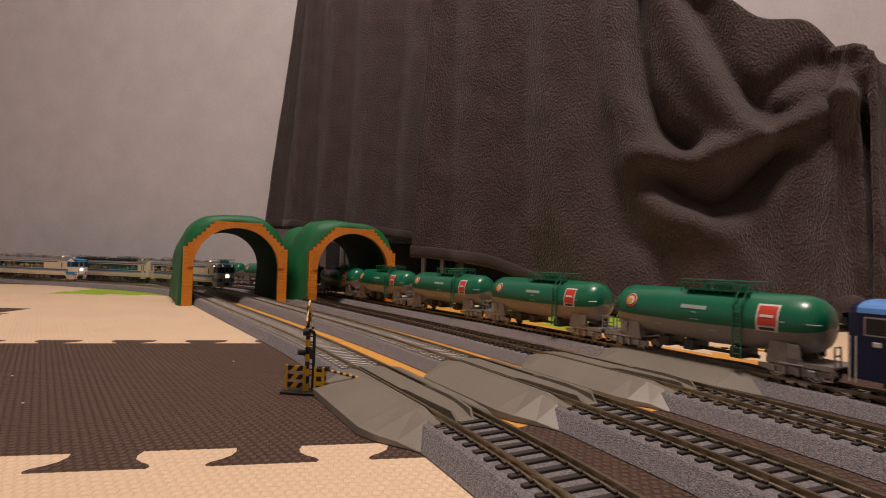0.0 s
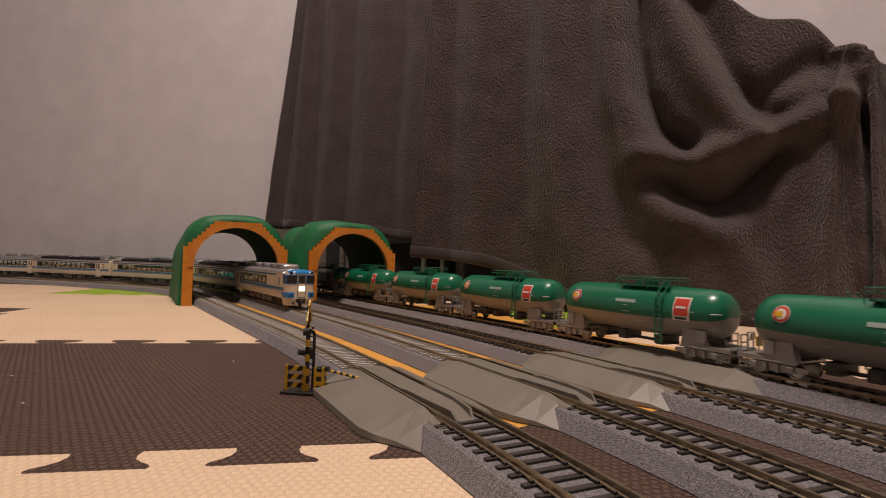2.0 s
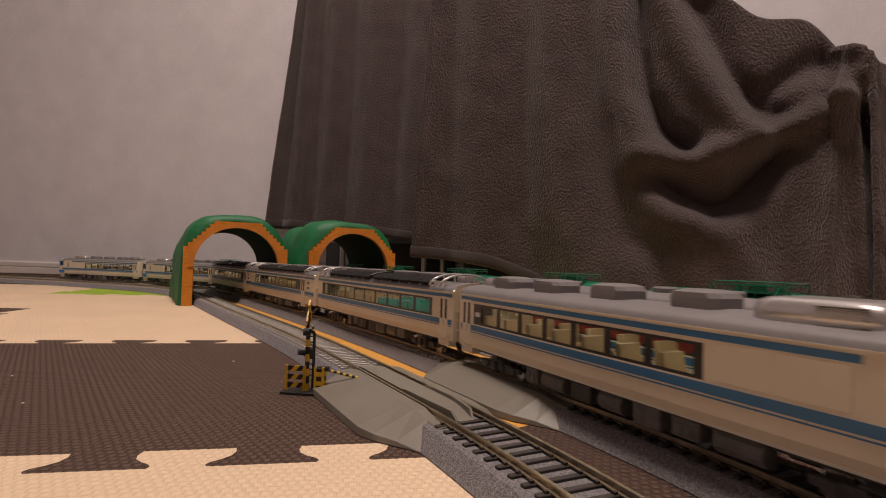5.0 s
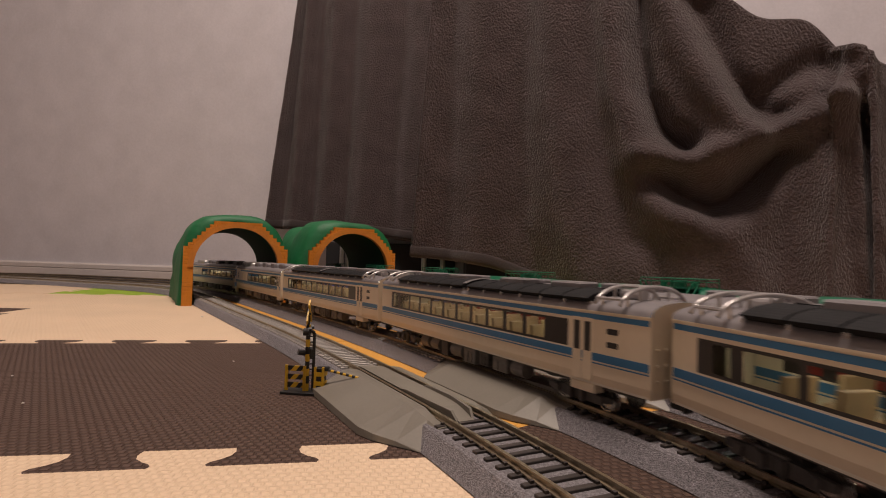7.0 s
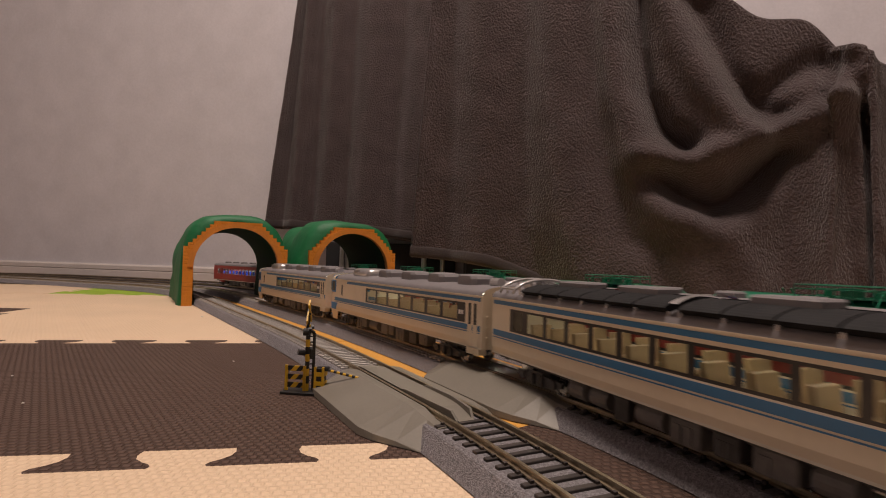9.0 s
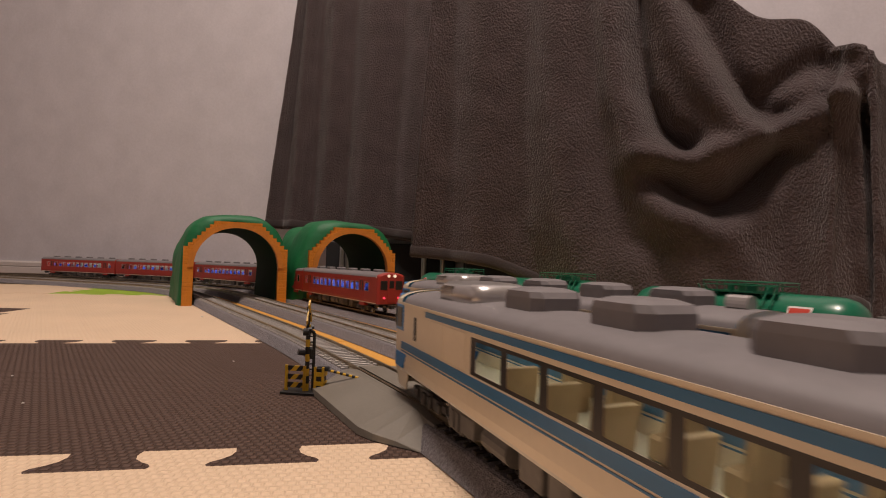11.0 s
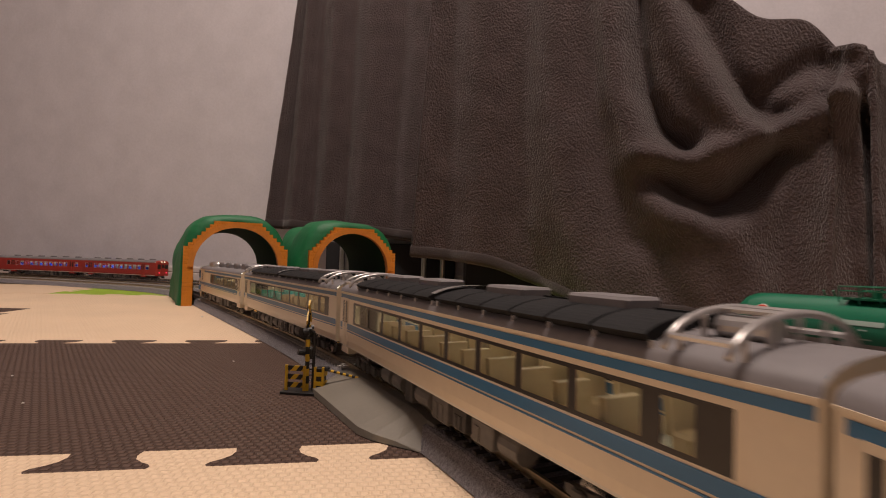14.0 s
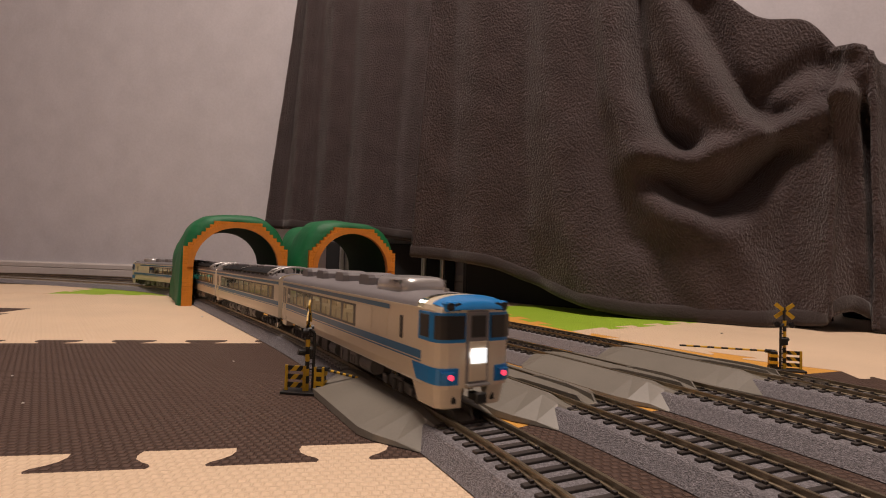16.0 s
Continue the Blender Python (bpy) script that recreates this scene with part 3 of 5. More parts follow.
def coupler(root, x, sign):
    bm = bmesh.new()
    xa, xb = sorted((x - sign * 0.004, x + sign * 0.0038))
    box(bm, xa, xb, -0.0016, 0.0016, 0.0072, 0.0102, bevel=0.0003)
    xa, xb = sorted((x + sign * 0.0020, x + sign * 0.0042))
    box(bm, xa, xb, -0.0026, 0.0026, 0.0066, 0.0110, bevel=0.0005)
    part("coupler", bm, M_BLACK, root)


def express_shell(root, x0, x1, windows, band, roof_x1, upper_end=None):
    bm = bmesh.new()
    for side in (-1, 1):
        side_wall(bm, side, x0, x1, windows, 0.0278, 0.0375, band)
    part("body_side", bm, [M_CREAM, M_FRAME], root, "cream painted side walls with dark window band")
    bm = bmesh.new()
    rings = [roof_arc(HALF_W + 0.0003, x) for x in np.linspace(x0, roof_x1, 12)]
    loft(bm, rings, closed=False)
    part("roof", bm, M_ROOF, root, "grey painted roof", smooth=True)
    stripe(root, x0 + 0.002, upper_end or x1 - 0.001, 0.0401, 0.0423, M_BLUE)
    stripe(root, x0 + 0.002, x1 - 0.001, 0.0226, 0.0259, M_BLUE)
    stripe(root, x0 + 0.002, x1 - 0.001, 0.0214, 0.0219, M_BLUE, name="pinstripe")
    stripe(root, x0, x1, 0.0431, 0.0437, M_CREAM, half=HALF_W + 0.0002, name="gutter")
    # floor and dim ceiling strip inside
    bm = bmesh.new()
    box(bm, x0 + 0.001, x1 - 0.001, -HALF_W + 0.0006, HALF_W - 0.0006, 0.0124, 0.0165)
    part("cabin_floor", bm, M_INNER, root)
    bm = bmesh.new()
    box(bm, x0 + 0.02, x1 - 0.02, -0.003, 0.003, 0.0430, 0.0436)
    part("cabin_light", bm, M_CABINDIM, root)


def seats(root, me, xs):
    for x in xs:
        for y in (-0.0105, 0.0105):
            shared("seat", me, root, Matrix.Translation((x, y, 0)))


def cooler(root, x, w=0.021, d=0.0088, h=0.0074):
    bm = bmesh.new()
    z = Z_ROOF - 0.0012
    rings = []
    for zz, k in ((z, 1.0), (z + h * 0.62, 1.0), (z + h * 0.86, 0.86), (z + h, 0.60)):
        a, b = w / 2 * k, d * (0.9 + 0.1 * k) if k > 0.8 else d * 0.6
        c = 0.003 * k
        rings.append([(x + px, py, zz) for px, py in ((-a + c, -b), (a - c, -b), (a, -b + c), (a, b - c), (a - c, b), (-a + c, b), (-a, b - c), (-a, -b + c))])
    loft(bm, rings, caps=True)
    return part("roof_cooler", bm, M_ROOF, root, "grey octagonal roof cooler")


def cab_car(lit_green, tail):
    root = tagged(empty("model_railcar"), "cream express driving railcar with blue stripes and grey roof", "model train", group="cream express railcars")
    x0, x1 = -0.130, 0.117
    wins = [(-0.1035 + k * 0.0205, -0.1035 + k * 0.0205 + 0.0168) for k in range(7)]
    express_shell(root, x0, x1, wins, (-0.1125, 0.0400, 0.0266, 0.0386), 0.112, 0.084)
    panes(root, wins, 0.0278, 0.0375, M_GLASS)
    seats(root, SEAT_TAN, [-0.0975 + 0.0205 * k for k in range(7)])
    rng = random.Random(3)
    equipment(root, rng)
    bogie(root, -0.0885, M_UNDER)
    bogie(root, 0.0885, M_UNDER)
    gangway(root, x0, -1, M_CREAM)
    coupler(root, x0 - 0.0005, -1)
    for x in (-0.097, -0.058, -0.016, 0.027):
        cooler(root, x)
    # silver radiator hood with rounded ends
    bm = bmesh.new()
    rings = []
    for z, k in ((0.0470, 1.0), (0.0515, 0.98), (0.0538, 0.92), (0.0548, 0.80), (0.0552, 0.60)):
        ring = []
        for j in range(28):
            a = 2 * math.pi * j / 28
            ex = abs(math.cos(a)) ** 0.35 * (1 if math.cos(a) >= 0 else -1)
            ey = abs(math.sin(a)) ** 0.5 * (1 if math.sin(a) >= 0 else -1)
            ring.append((0.069 + 0.0195 * k * ex, 0.0128 * k * ey, z))
        rings.append(ring)
    loft(bm, rings, caps=True)
    hood = part("radiator_hood", bm, M_SILVER, root, "silver rounded roof radiator hood", smooth=True)
    bm = bmesh.new()
    tube(bm, (-0.1245, 0, 0.0508), (-0.1165, 0, 0.0508), 0.0032, 16)
    part("silencer", bm, M_SILVER, root)
    for side in (-1, 1):
        for k in range(7):
            bm = bmesh.new()
            y0, y1 = sorted((side * 0.0090, side * 0.0129))
            box(bm, 0.070, 0.083, y0, y1, 0.0500 + 0.00055 * k, 0.0502 + 0.00055 * k)
            part("hood_slat", bm, M_SILVER, hood)
    for side in (-1, 1):
        bm = bmesh.new()
        y0, y1 = sorted((side * HALF_W, side * (HALF_W + 0.0002)))
        box(bm, -0.1102, -0.1083, y0, y1, 0.0312, 0.0338)
        box(bm, -0.1076, -0.1052, y0, y1, 0.0312, 0.0338)
        part("emblem", bm, M_WHITE, root)
    # raised access panels behind the saloon windows
    for side in (-1, 1):
        for xa, xb in ((0.044, 0.062), (0.064, 0.082)):
            y0, y1 = sorted((side * (HALF_W - 0.0002), side * (HALF_W + 0.00022)))
            box_part(root, "access_panel", M_CREAM, xa, xb, y0, y1, 0.0272, 0.0392, bevel=0.0001)
    for side in (-1, 1):
        bm = bmesh.new()
        y0, y1 = sorted((side * (HALF_W - 0.0003), side * (HALF_W + 0.0003)))
        box(bm, 0.0955, 0.0985, y0, y1, 0.0285, 0.0385, bevel=0.0002)
        part("cab_door_window", bm, M_FRAME, root)
        side_door(root, -0.1205, 0.011, M_CREAM, side)
        ya, yb = sorted((side * (HALF_W - 0.0004), side * (HALF_W + 0.00025)))
        box_part(root, "quarter_frame", M_BRIGHTBLUE, 0.1135, 0.1232, ya, yb, 0.0306, 0.0424, bevel=0.0002)
        ya, yb = sorted((side * (HALF_W - 0.0004), side * (HALF_W + 0.00050)))
        box_part(root, "quarter_window", M_FRAME, 0.1152, 0.1228, ya, yb, 0.0320, 0.0413, bevel=0.0003, label="dark quarter window of the cab")
        bm = bmesh.new()
        y0 = side * (HALF_W - 0.0003)
        prism(bm, [(0.1130, y0, 0.0140), (0.1232, y0, 0.0140), (0.1232, y0, 0.0206), (0.1085, y0, 0.0206)], (0, side * 0.0006, 0))
        part("side_panel", bm, M_BRIGHTBLUE, root, "bright blue slanting side panel")
    # cab: rounded nose lofted from the side section to a flat front
    bm = bmesh.new()
    secs = [(0.117, 0.0180, Z_TOP, Z_ROOF), (0.1225, 0.0180, Z_TOP, Z_ROOF - 0.0001), (0.1262, 0.0175, Z_TOP - 0.0004, Z_ROOF - 0.0006), (0.1287, 0.0162, Z_TOP - 0.001, Z_ROOF - 0.0016), (0.1301, 0.0130, Z_TOP - 0.0016, Z_ROOF - 0.0032), (0.1306, 0.0070, Z_TOP - 0.0018, Z_ROOF - 0.0042)]
    rings = [section(h, x, Z_BOT, zt, zr, 14) for x, h, zt, zr in secs]
    loft(bm, rings, closed=True)
    bm.faces.new([bm.verts.new(p) for p in rings[-1]])
    cab = part("cab_nose", bm, M_CREAM, root, "rounded cream driving cab", smooth=False)
    # outline of the nose in plan, for things that lie on it
    def nose(y, out=0.0, z=0.03):
        hs = [s[1] for s in secs][::-1]
        xs = [s[0] for s in secs][::-1]
        return float(np.interp(abs(y), hs, xs)) + out

    def nose_patch(name, ya, yb, za, zb, mat, out=0.0004, n=8, label="", inner=0.0006):
        bm = bmesh.new()
        rings = []
        for k in range(n + 1):
            y = ya + (yb - ya) * k / n
            x = nose(y, out)
            yy = y * (1 + out / 0.018)
            rings.append([(x, yy, za), (x, yy, zb), (x - inner - out, yy, zb), (x - inner - out, yy, za)])
        loft(bm, rings, closed=True, caps=True)
        return part(name, bm, mat, root, label)
    for side in (-1, 1):
        a, b = sorted((side * 0.0056, side * 0.01795))
        nose_patch("window_frame", a, b, 0.0306, 0.0424, M_BRIGHTBLUE, 0.0003, 12, "blue window surround")
        a, b = sorted((side * 0.0062, side * 0.0172))
        nose_patch("windscreen", a, b, 0.0320, 0.0413, M_FRAME, 0.0007, 12, "dark wrap-round windscreen")
        a, b = sorted((side * 0.0086, side * 0.01796))
        nose_patch("corner_panel", a, b, 0.0140, 0.0206, M_BRIGHTBLUE, 0.0004, 10, "bright blue corner panel")
        a, b = sorted((side * 0.0100, side * 0.0150))
        nose_patch("lamp_housing", a, b, 0.0160, 0.0192, M_BRIGHTBLUE, 0.0014, 6)
        bm = bmesh.new()
        tube(bm, (nose(0.0128) + 0.0008, side * 0.0128, 0.0174), (nose(0.0128) + 0.0022, side * 0.0128, 0.0174), 0.0011, 12)
        part("tail_lamp", bm, M_TAIL if tail else M_BLACK, root, "round tail lamp")
        bm = bmesh.new()
        box(bm, 0.1220, 0.1306, *sorted((side * 0.0074, side * 0.0152)), 0.0428, 0.0470, bevel=0.0008)
        hl = part("headlight_housing", bm, M_BRIGHTBLUE, root)
        for y in (0.0094, 0.0131):
            bm = bmesh.new()
            tube(bm, (0.1300, side * y, 0.0449), (0.1312, side * y, 0.0449), 0.00165, 14)
            part("headlight", bm, M_FRAME if tail or y > 0.012 else M_HEADLIGHT, hl)
    # blue visor over the front and cream brow behind it
    bm = bmesh.new()
    rings = []
    for x, lift in ((0.1232, 0.0001), (0.1262, 0.0002), (0.1290, 0.0001)):
        hw = float(np.interp(x, [s[0] for s in secs], [s[1] for s in secs]))
        zt = float(np.interp(x, [s[0] for s in secs], [s[2] for s in secs]))
        zr = float(np.interp(x, [s[0] for s in secs], [s[3] for s in secs]))
        rings.append(roof_arc(hw, x, lift + 0.0002, 14, 0.10, 0.90, zt, zr))
    loft(bm, rings, closed=False)
    x, hw, zt, zr = 0.1312, 0.0118, Z_TOP - 0.0004, Z_ROOF - 0.0030
    last = roof_arc(hw, x, 0.0004, 14, 0.10, 0.90, zt, zr)
    low = [(px + 0.0002, py, 0.0437) for px, py, pz in last]
    loft(bm, [rings[-1], last, low], closed=False)
    part("visor", bm, M_BRIGHTBLUE, root, "bright blue roof visor over the windscreen", smooth=True)
    # gangway door with lit headmark
    box_part(root, "front_door", M_ROOF, 0.1296, 0.1314, -0.0053, 0.0053, 0.0142, 0.0432, bevel=0.0004, label="grey front door")
    box_part(root, "door_leaf", M_CREAM, 0.1306, 0.1318, -0.0043, 0.0043, 0.0150, 0.0310, bevel=0.0003)
    box_part(root, "door_window", M_FRAME, 0.1308, 0.1319, -0.0036, 0.0036, 0.0325, 0.0415, bevel=0.0003)
    hm = box_part(root, "headmark", M_LAMPGREEN if lit_green else M_LAMP, 0.1312, 0.1325, -0.0037, 0.0037, 0.0222, 0.0282, bevel=0.0002, label="lit white headmark box")
    if not lit_green:
        bm = bmesh.new()
        tube(bm, (0.1322, -0.0024, 0.0257), (0.1328, -0.0024, 0.0257), 0.0022, 16)
        part("headmark_disc", bm, M_LAMP, hm)
    box_part(root, "footplate", M_SILVER, 0.1300, 0.1330, -0.0055, 0.0055, 0.0132, 0.0142, bevel=0.0002)
    # skirt and snowplough below the nose
    for side in (-1, 1):
        bm = bmesh.new()
        rings = []
        for y in np.linspace(0.0062, 0.0172, 7):
            x = nose(y)
            rings.append([(x - 0.001, side * y, 0.0122), (x - 0.0022, side * y * 0.93, 0.0042), (x - 0.0032, side * y * 0.93, 0.0042), (x - 0.0024, side * y, 0.0122)])
        y = 0.0174
        rings.append([(0.108, side * y, 0.0122), (0.112, side * y * 0.95, 0.0042), (0.112, side * y * 0.92, 0.0042), (0.108, side * y * 0.96, 0.0122)])
        loft(bm, rings, closed=True, caps=True)
        part("skirt", bm, M_CREAM, root)
        bm = bmesh.new()
        tube(bm, (0.1278, side * 0.0095, 0.0105), (0.1290, side * 0.0095, 0.0062), 0.0007, 8)
        box(bm, 0.1270, 0.1288, *sorted((side * 0.0080, side * 0.0105)), 0.0060, 0.0085, bevel=0.0003)
        part("air_hose", bm, M_BLACK, root)
    coupler(root, 0.1308, 1)
    bm = bmesh.new()
    tube(bm, (0.105, 0, Z_ROOF - 0.0006), (0.105, 0, Z_ROOF + 0.0016), 0.0012, 10)
    part("horn", bm, M_SILVER, root)
    return root


def leg_mesh():
    bm = bmesh.new()
    box(bm, -0.0005, 0.0005, -0.0005, 0.0005, -0.0015, 0.0012)
    me = bpy.data.meshes.new("radiator_leg")
    bmesh.ops.recalc_face_normals(bm, faces=bm.faces)
    bm.to_mesh(me)
    bm.free()
    me.materials.append(M_SILVER)
    return me


LEG = leg_mesh()


def mid_car(green_seats=False, door_at_arch=True):
    root = tagged(empty("model_railcar"), "cream express railcar with blue stripes and black roof radiators", "model train", group="cream express railcars")
    x0, x1 = -0.130, 0.130
    wins = [(-0.0935 + k * 0.0166, -0.0935 + k * 0.0166 + 0.0136) for k in range(10)]
    wins.insert(0, (-0.1065, -0.0985))
    band = (-0.1105, 0.0855, 0.0266, 0.0386)
    if not door_at_arch:
        wins = [(-0.1005 + 0.0222 * k, -0.0813 + 0.0222 * k) for k in range(9)] + [(0.1015, 0.1090)]
        band = (-0.1040, 0.1165, 0.0266, 0.0386)
    q = 1 if door_at_arch else -1
    express_shell(root, x0, x1, wins, band, 0.130)
    panes(root, wins, 0.0278, 0.0375, M_GLASS)
    for k in range(10):
        x = q * (-0.088 + 0.0166 * k)
        seats(root, SEAT_GREEN if green_seats and x < -0.005 else SEAT_TAN, [x])
    for side in (-1, 1):
        side_door(root, 0.0945 if door_at_arch else -0.1190, 0.0125 if door_at_arch else 0.0105, M_CREAM, side)
        for za in (0.0290, 0.0345) if door_at_arch else ():
            bm = bmesh.new()
            y0, y1 = sorted((side * (HALF_W - 0.0003), side * (HALF_W + 0.0002)))
            box(bm, *sorted((q * 0.108, q * 0.114)), y0, y1, za, za + 0.0026, bevel=0.0003)
            part("small_window", bm, M_FRAME, root)
    rng = random.Random(7)
    equipment(root, rng)
    bogie(root, -0.0885, M_UNDER)
    bogie(root, 0.0885, M_UNDER)
    for x, sg in ((x0, -1), (x1, 1)):
        gangway(root, x, sg, M_CREAM)
        coupler(root, x, sg)
    # curved black radiators in two banks, each in ribbed panels on short legs
    for xa, xb in ((-0.100, -0.006), (-0.001, 0.098)):
        for side in (-1, 1):
            n = 6
            for k in range(n):
                bm = bmesh.new()
                u0 = xa + (xb - xa) * k / n + 0.0004
                u1 = xa + (xb - xa) * (k + 1) / n - 0.0004
                a0, a1 = (0.165, 0.46) if side < 0 else (0.54, 0.835)
                rin = [roof_arc(HALF_W, u, 0.0003, 8, a0, a1) for u in (u0, u1)]
                rout = [roof_arc(HALF_W, u, 0.0034, 8, a0, a1) for u in (u0, u1)]
                loft(bm, [r + list(reversed(q)) for r, q in zip(rout, rin)], closed=True, caps=True)
                part("radiator", bm, M_RADIATOR, root)
            for k in range(n + 1):
                u = xa + (xb - xa) * k / n
                yy, zz = side * 0.0166, Z_TOP + 0.0030
                shared("radiator_leg", LEG, root, Matrix.Translation((u, yy, zz)))
        for k in range(2):
            u = xa + (xb - xa) * (0.28 + 0.44 * k)
            box_part(root, "roof_vent", M_ROOF, u - 0.011, u + 0.011, -0.0062, 0.0062, Z_ROOF + 0.0002, Z_ROOF + 0.0058, bevel=0.0008)
    bm = bmesh.new()
    loft(bm, [roof_arc(HALF_W, -0.0055, 0.0044, 14, 0.21, 0.79), roof_arc(HALF_W, -0.0015, 0.0044, 14, 0.21, 0.79)], closed=False)
    part("radiator_band", bm, M_SILVER, root, "silver band between radiators")
    # silver arched pipe frame and silencer at each end
    for sg in (-1, 1):
        arcs = [roof_arc(HALF_W - 0.002, sg * x, 0.0054, 12, 0.08, 0.92) for x in (0.1040, 0.1170)]
        for pts in arcs:
            bm = bmesh.new()
            loft(bm, [[(p[0] + a, p[1] * k, p[2] + b) for a, b, k in ((-0.0009, 0.0, 1.0), (0.0, 0.0008, 1.02), (0.0009, 0.0, 1.0), (0.0, -0.0008, 0.97))] for p in pts], caps=True)
            hoop = part("roof_hoop", bm, M_SILVER, root, "silver arched pipe over the roof", smooth=True)
            for k in (2, 4, 6, 8, 10):
                bm = bmesh.new()
                tube(bm, pts[k], (pts[k][0], pts[k][1] * 0.96, pts[k][2] - 0.0066), 0.0006, 6)
                part("strut", bm, M_SILVER, hoop)
        for k in (1, 5, 7, 11):
            bm = bmesh.new()
            tube(bm, arcs[0][k], arcs[1][k], 0.0007, 6)
            part("tie_bar", bm, M_SILVER, root)
        bm = bmesh.new()
        tube(bm, (sg * 0.1045, -0.004, Z_ROOF + 0.0018), (sg * 0.1155, -0.004, Z_ROOF + 0.0018), 0.0026, 14)
        part("roof_silencer", bm, M_SILVER, root)
    return root


def red_car(cab):
    root = tagged(empty("model_red_railcar"), "vermilion red local railcar with grey roof and lit windows", "model train", group="red local railcars")
    x0, x1 = -0.125, 0.125
    wins = [(-0.112, -0.104)] + [(-0.080 + k * 0.0148, -0.080 + k * 0.0148 + 0.0095) for k in range(11)] + [(0.0945, 0.1045)]
    bm = bmesh.new()
    for side in (-1, 1):
        side_wall(bm, side, x0, x1, wins, 0.0265, 0.0368, None)
    part("body_side", bm, [M_RED], root, "red painted side walls")
    bm = bmesh.new()
    loft(bm, [roof_arc(HALF_W + 0.0002, x) for x in np.linspace(x0, x1, 8)], closed=False)
    part("roof", bm, M_ROOF, root, "grey roof", smooth=True)
    panes(root, wins, 0.0265, 0.0368, M_GLASS)
    for side in (-1, 1):
        for a, b in wins:
            bm = bmesh.new()
            y0, y1 = sorted((side * (HALF_W - 0.0002), side * (HALF_W + 0.0002)))
            for z in (0.0260, 0.0366):
                box(bm, a - 0.0005, b + 0.0005, y0, y1, z, z + 0.0006)
            for x in (a - 0.0005, b):
                box(bm, x, x + 0.0005, y0, y1, 0.0266, 0.0366)
            part("window_frame", bm, M_SILVER, root)
        for x in (-0.094, 0.086):
            side_door(root, x, 0.012, M_RED, side)
    seats(root, SEAT_BLUE, [-0.078 + 0.0296 * k for k in range(6)] + [-0.108, 0.0985])
    bm = bmesh.new()
    box(bm, x0 + 0.001, x1 - 0.001, -HALF_W + 0.0006, HALF_W - 0.0006, 0.0124, 0.0165)
    part("cabin_floor", bm, M_INNER, root)
    bm = bmesh.new()
    box(bm, x0 + 0.015, x1 - 0.015, -0.004, 0.004, 0.0425, 0.0432)
    part("cabin_light", bm, M_CABIN, root)
    rng = random.Random(11)
    equipment(root, rng)
    bogie(root, -0.0855, M_UNDER)
    bogie(root, 0.0855, M_UNDER)
    for k in range(6):
        x = -0.095 + 0.038 * k
        box_part(root, "roof_ventilator", M_ROOF, x - 0.0055, x + 0.0055, -0.005, 0.005, Z_ROOF - 0.0008, Z_ROOF + 0.0030, bevel=0.0009)
    gangway(root, x0, -1, M_RED)
    coupler(root, x0, -1)
    if not cab:
        gangway(root, x1, 1, M_RED)
        coupler(root, x1, 1)
        return root
    bm = bmesh.new()
    rings = [section(h, x, Z_BOT, Z_TOP - d, Z_ROOF - d * 1.6, 12) for x, h, d in ((0.125, 0.0180, 0), (0.1272, 0.0172, 0.0004), (0.1285, 0.0150, 0.0012))]
    loft(bm, rings, closed=True)
    bm.faces.new([bm.verts.new(p) for p in rings[-1]])
    part("cab_front", bm, M_RED, root, "rounded red cab front")
    for side in (-1, 1):
        box_part(root, "cab_window", M_FRAME, 0.1270, 0.1289, *sorted((side * 0.0055, side * 0.0145)), 0.0290, 0.0395, bevel=0.0003)
        bm = bmesh.new()
        tube(bm, (0.1280, side * 0.0095, 0.0195), (0.1293, side * 0.0095, 0.0195), 0.0013, 12)
        part("tail_lamp", bm, M_TAIL, root)
        bm = bmesh.new()
        tube(bm, (0.1265, side * 0.0040, 0.0452), (0.1293, side * 0.0040, 0.0452), 0.0018, 14)
        part("headlight", bm, M_HEADLIGHT, root)
    box_part(root, "front_door", M_RED, 0.1275, 0.1291, -0.0044, 0.0044, 0.0140, 0.0415, bevel=0.0003)
    box_part(root, "front_door_window", M_FRAME, 0.1280, 0.1293, -0.0032, 0.0032, 0.0305, 0.0395, bevel=0.0003)
    coupler(root, 0.1288, 1)
    return root


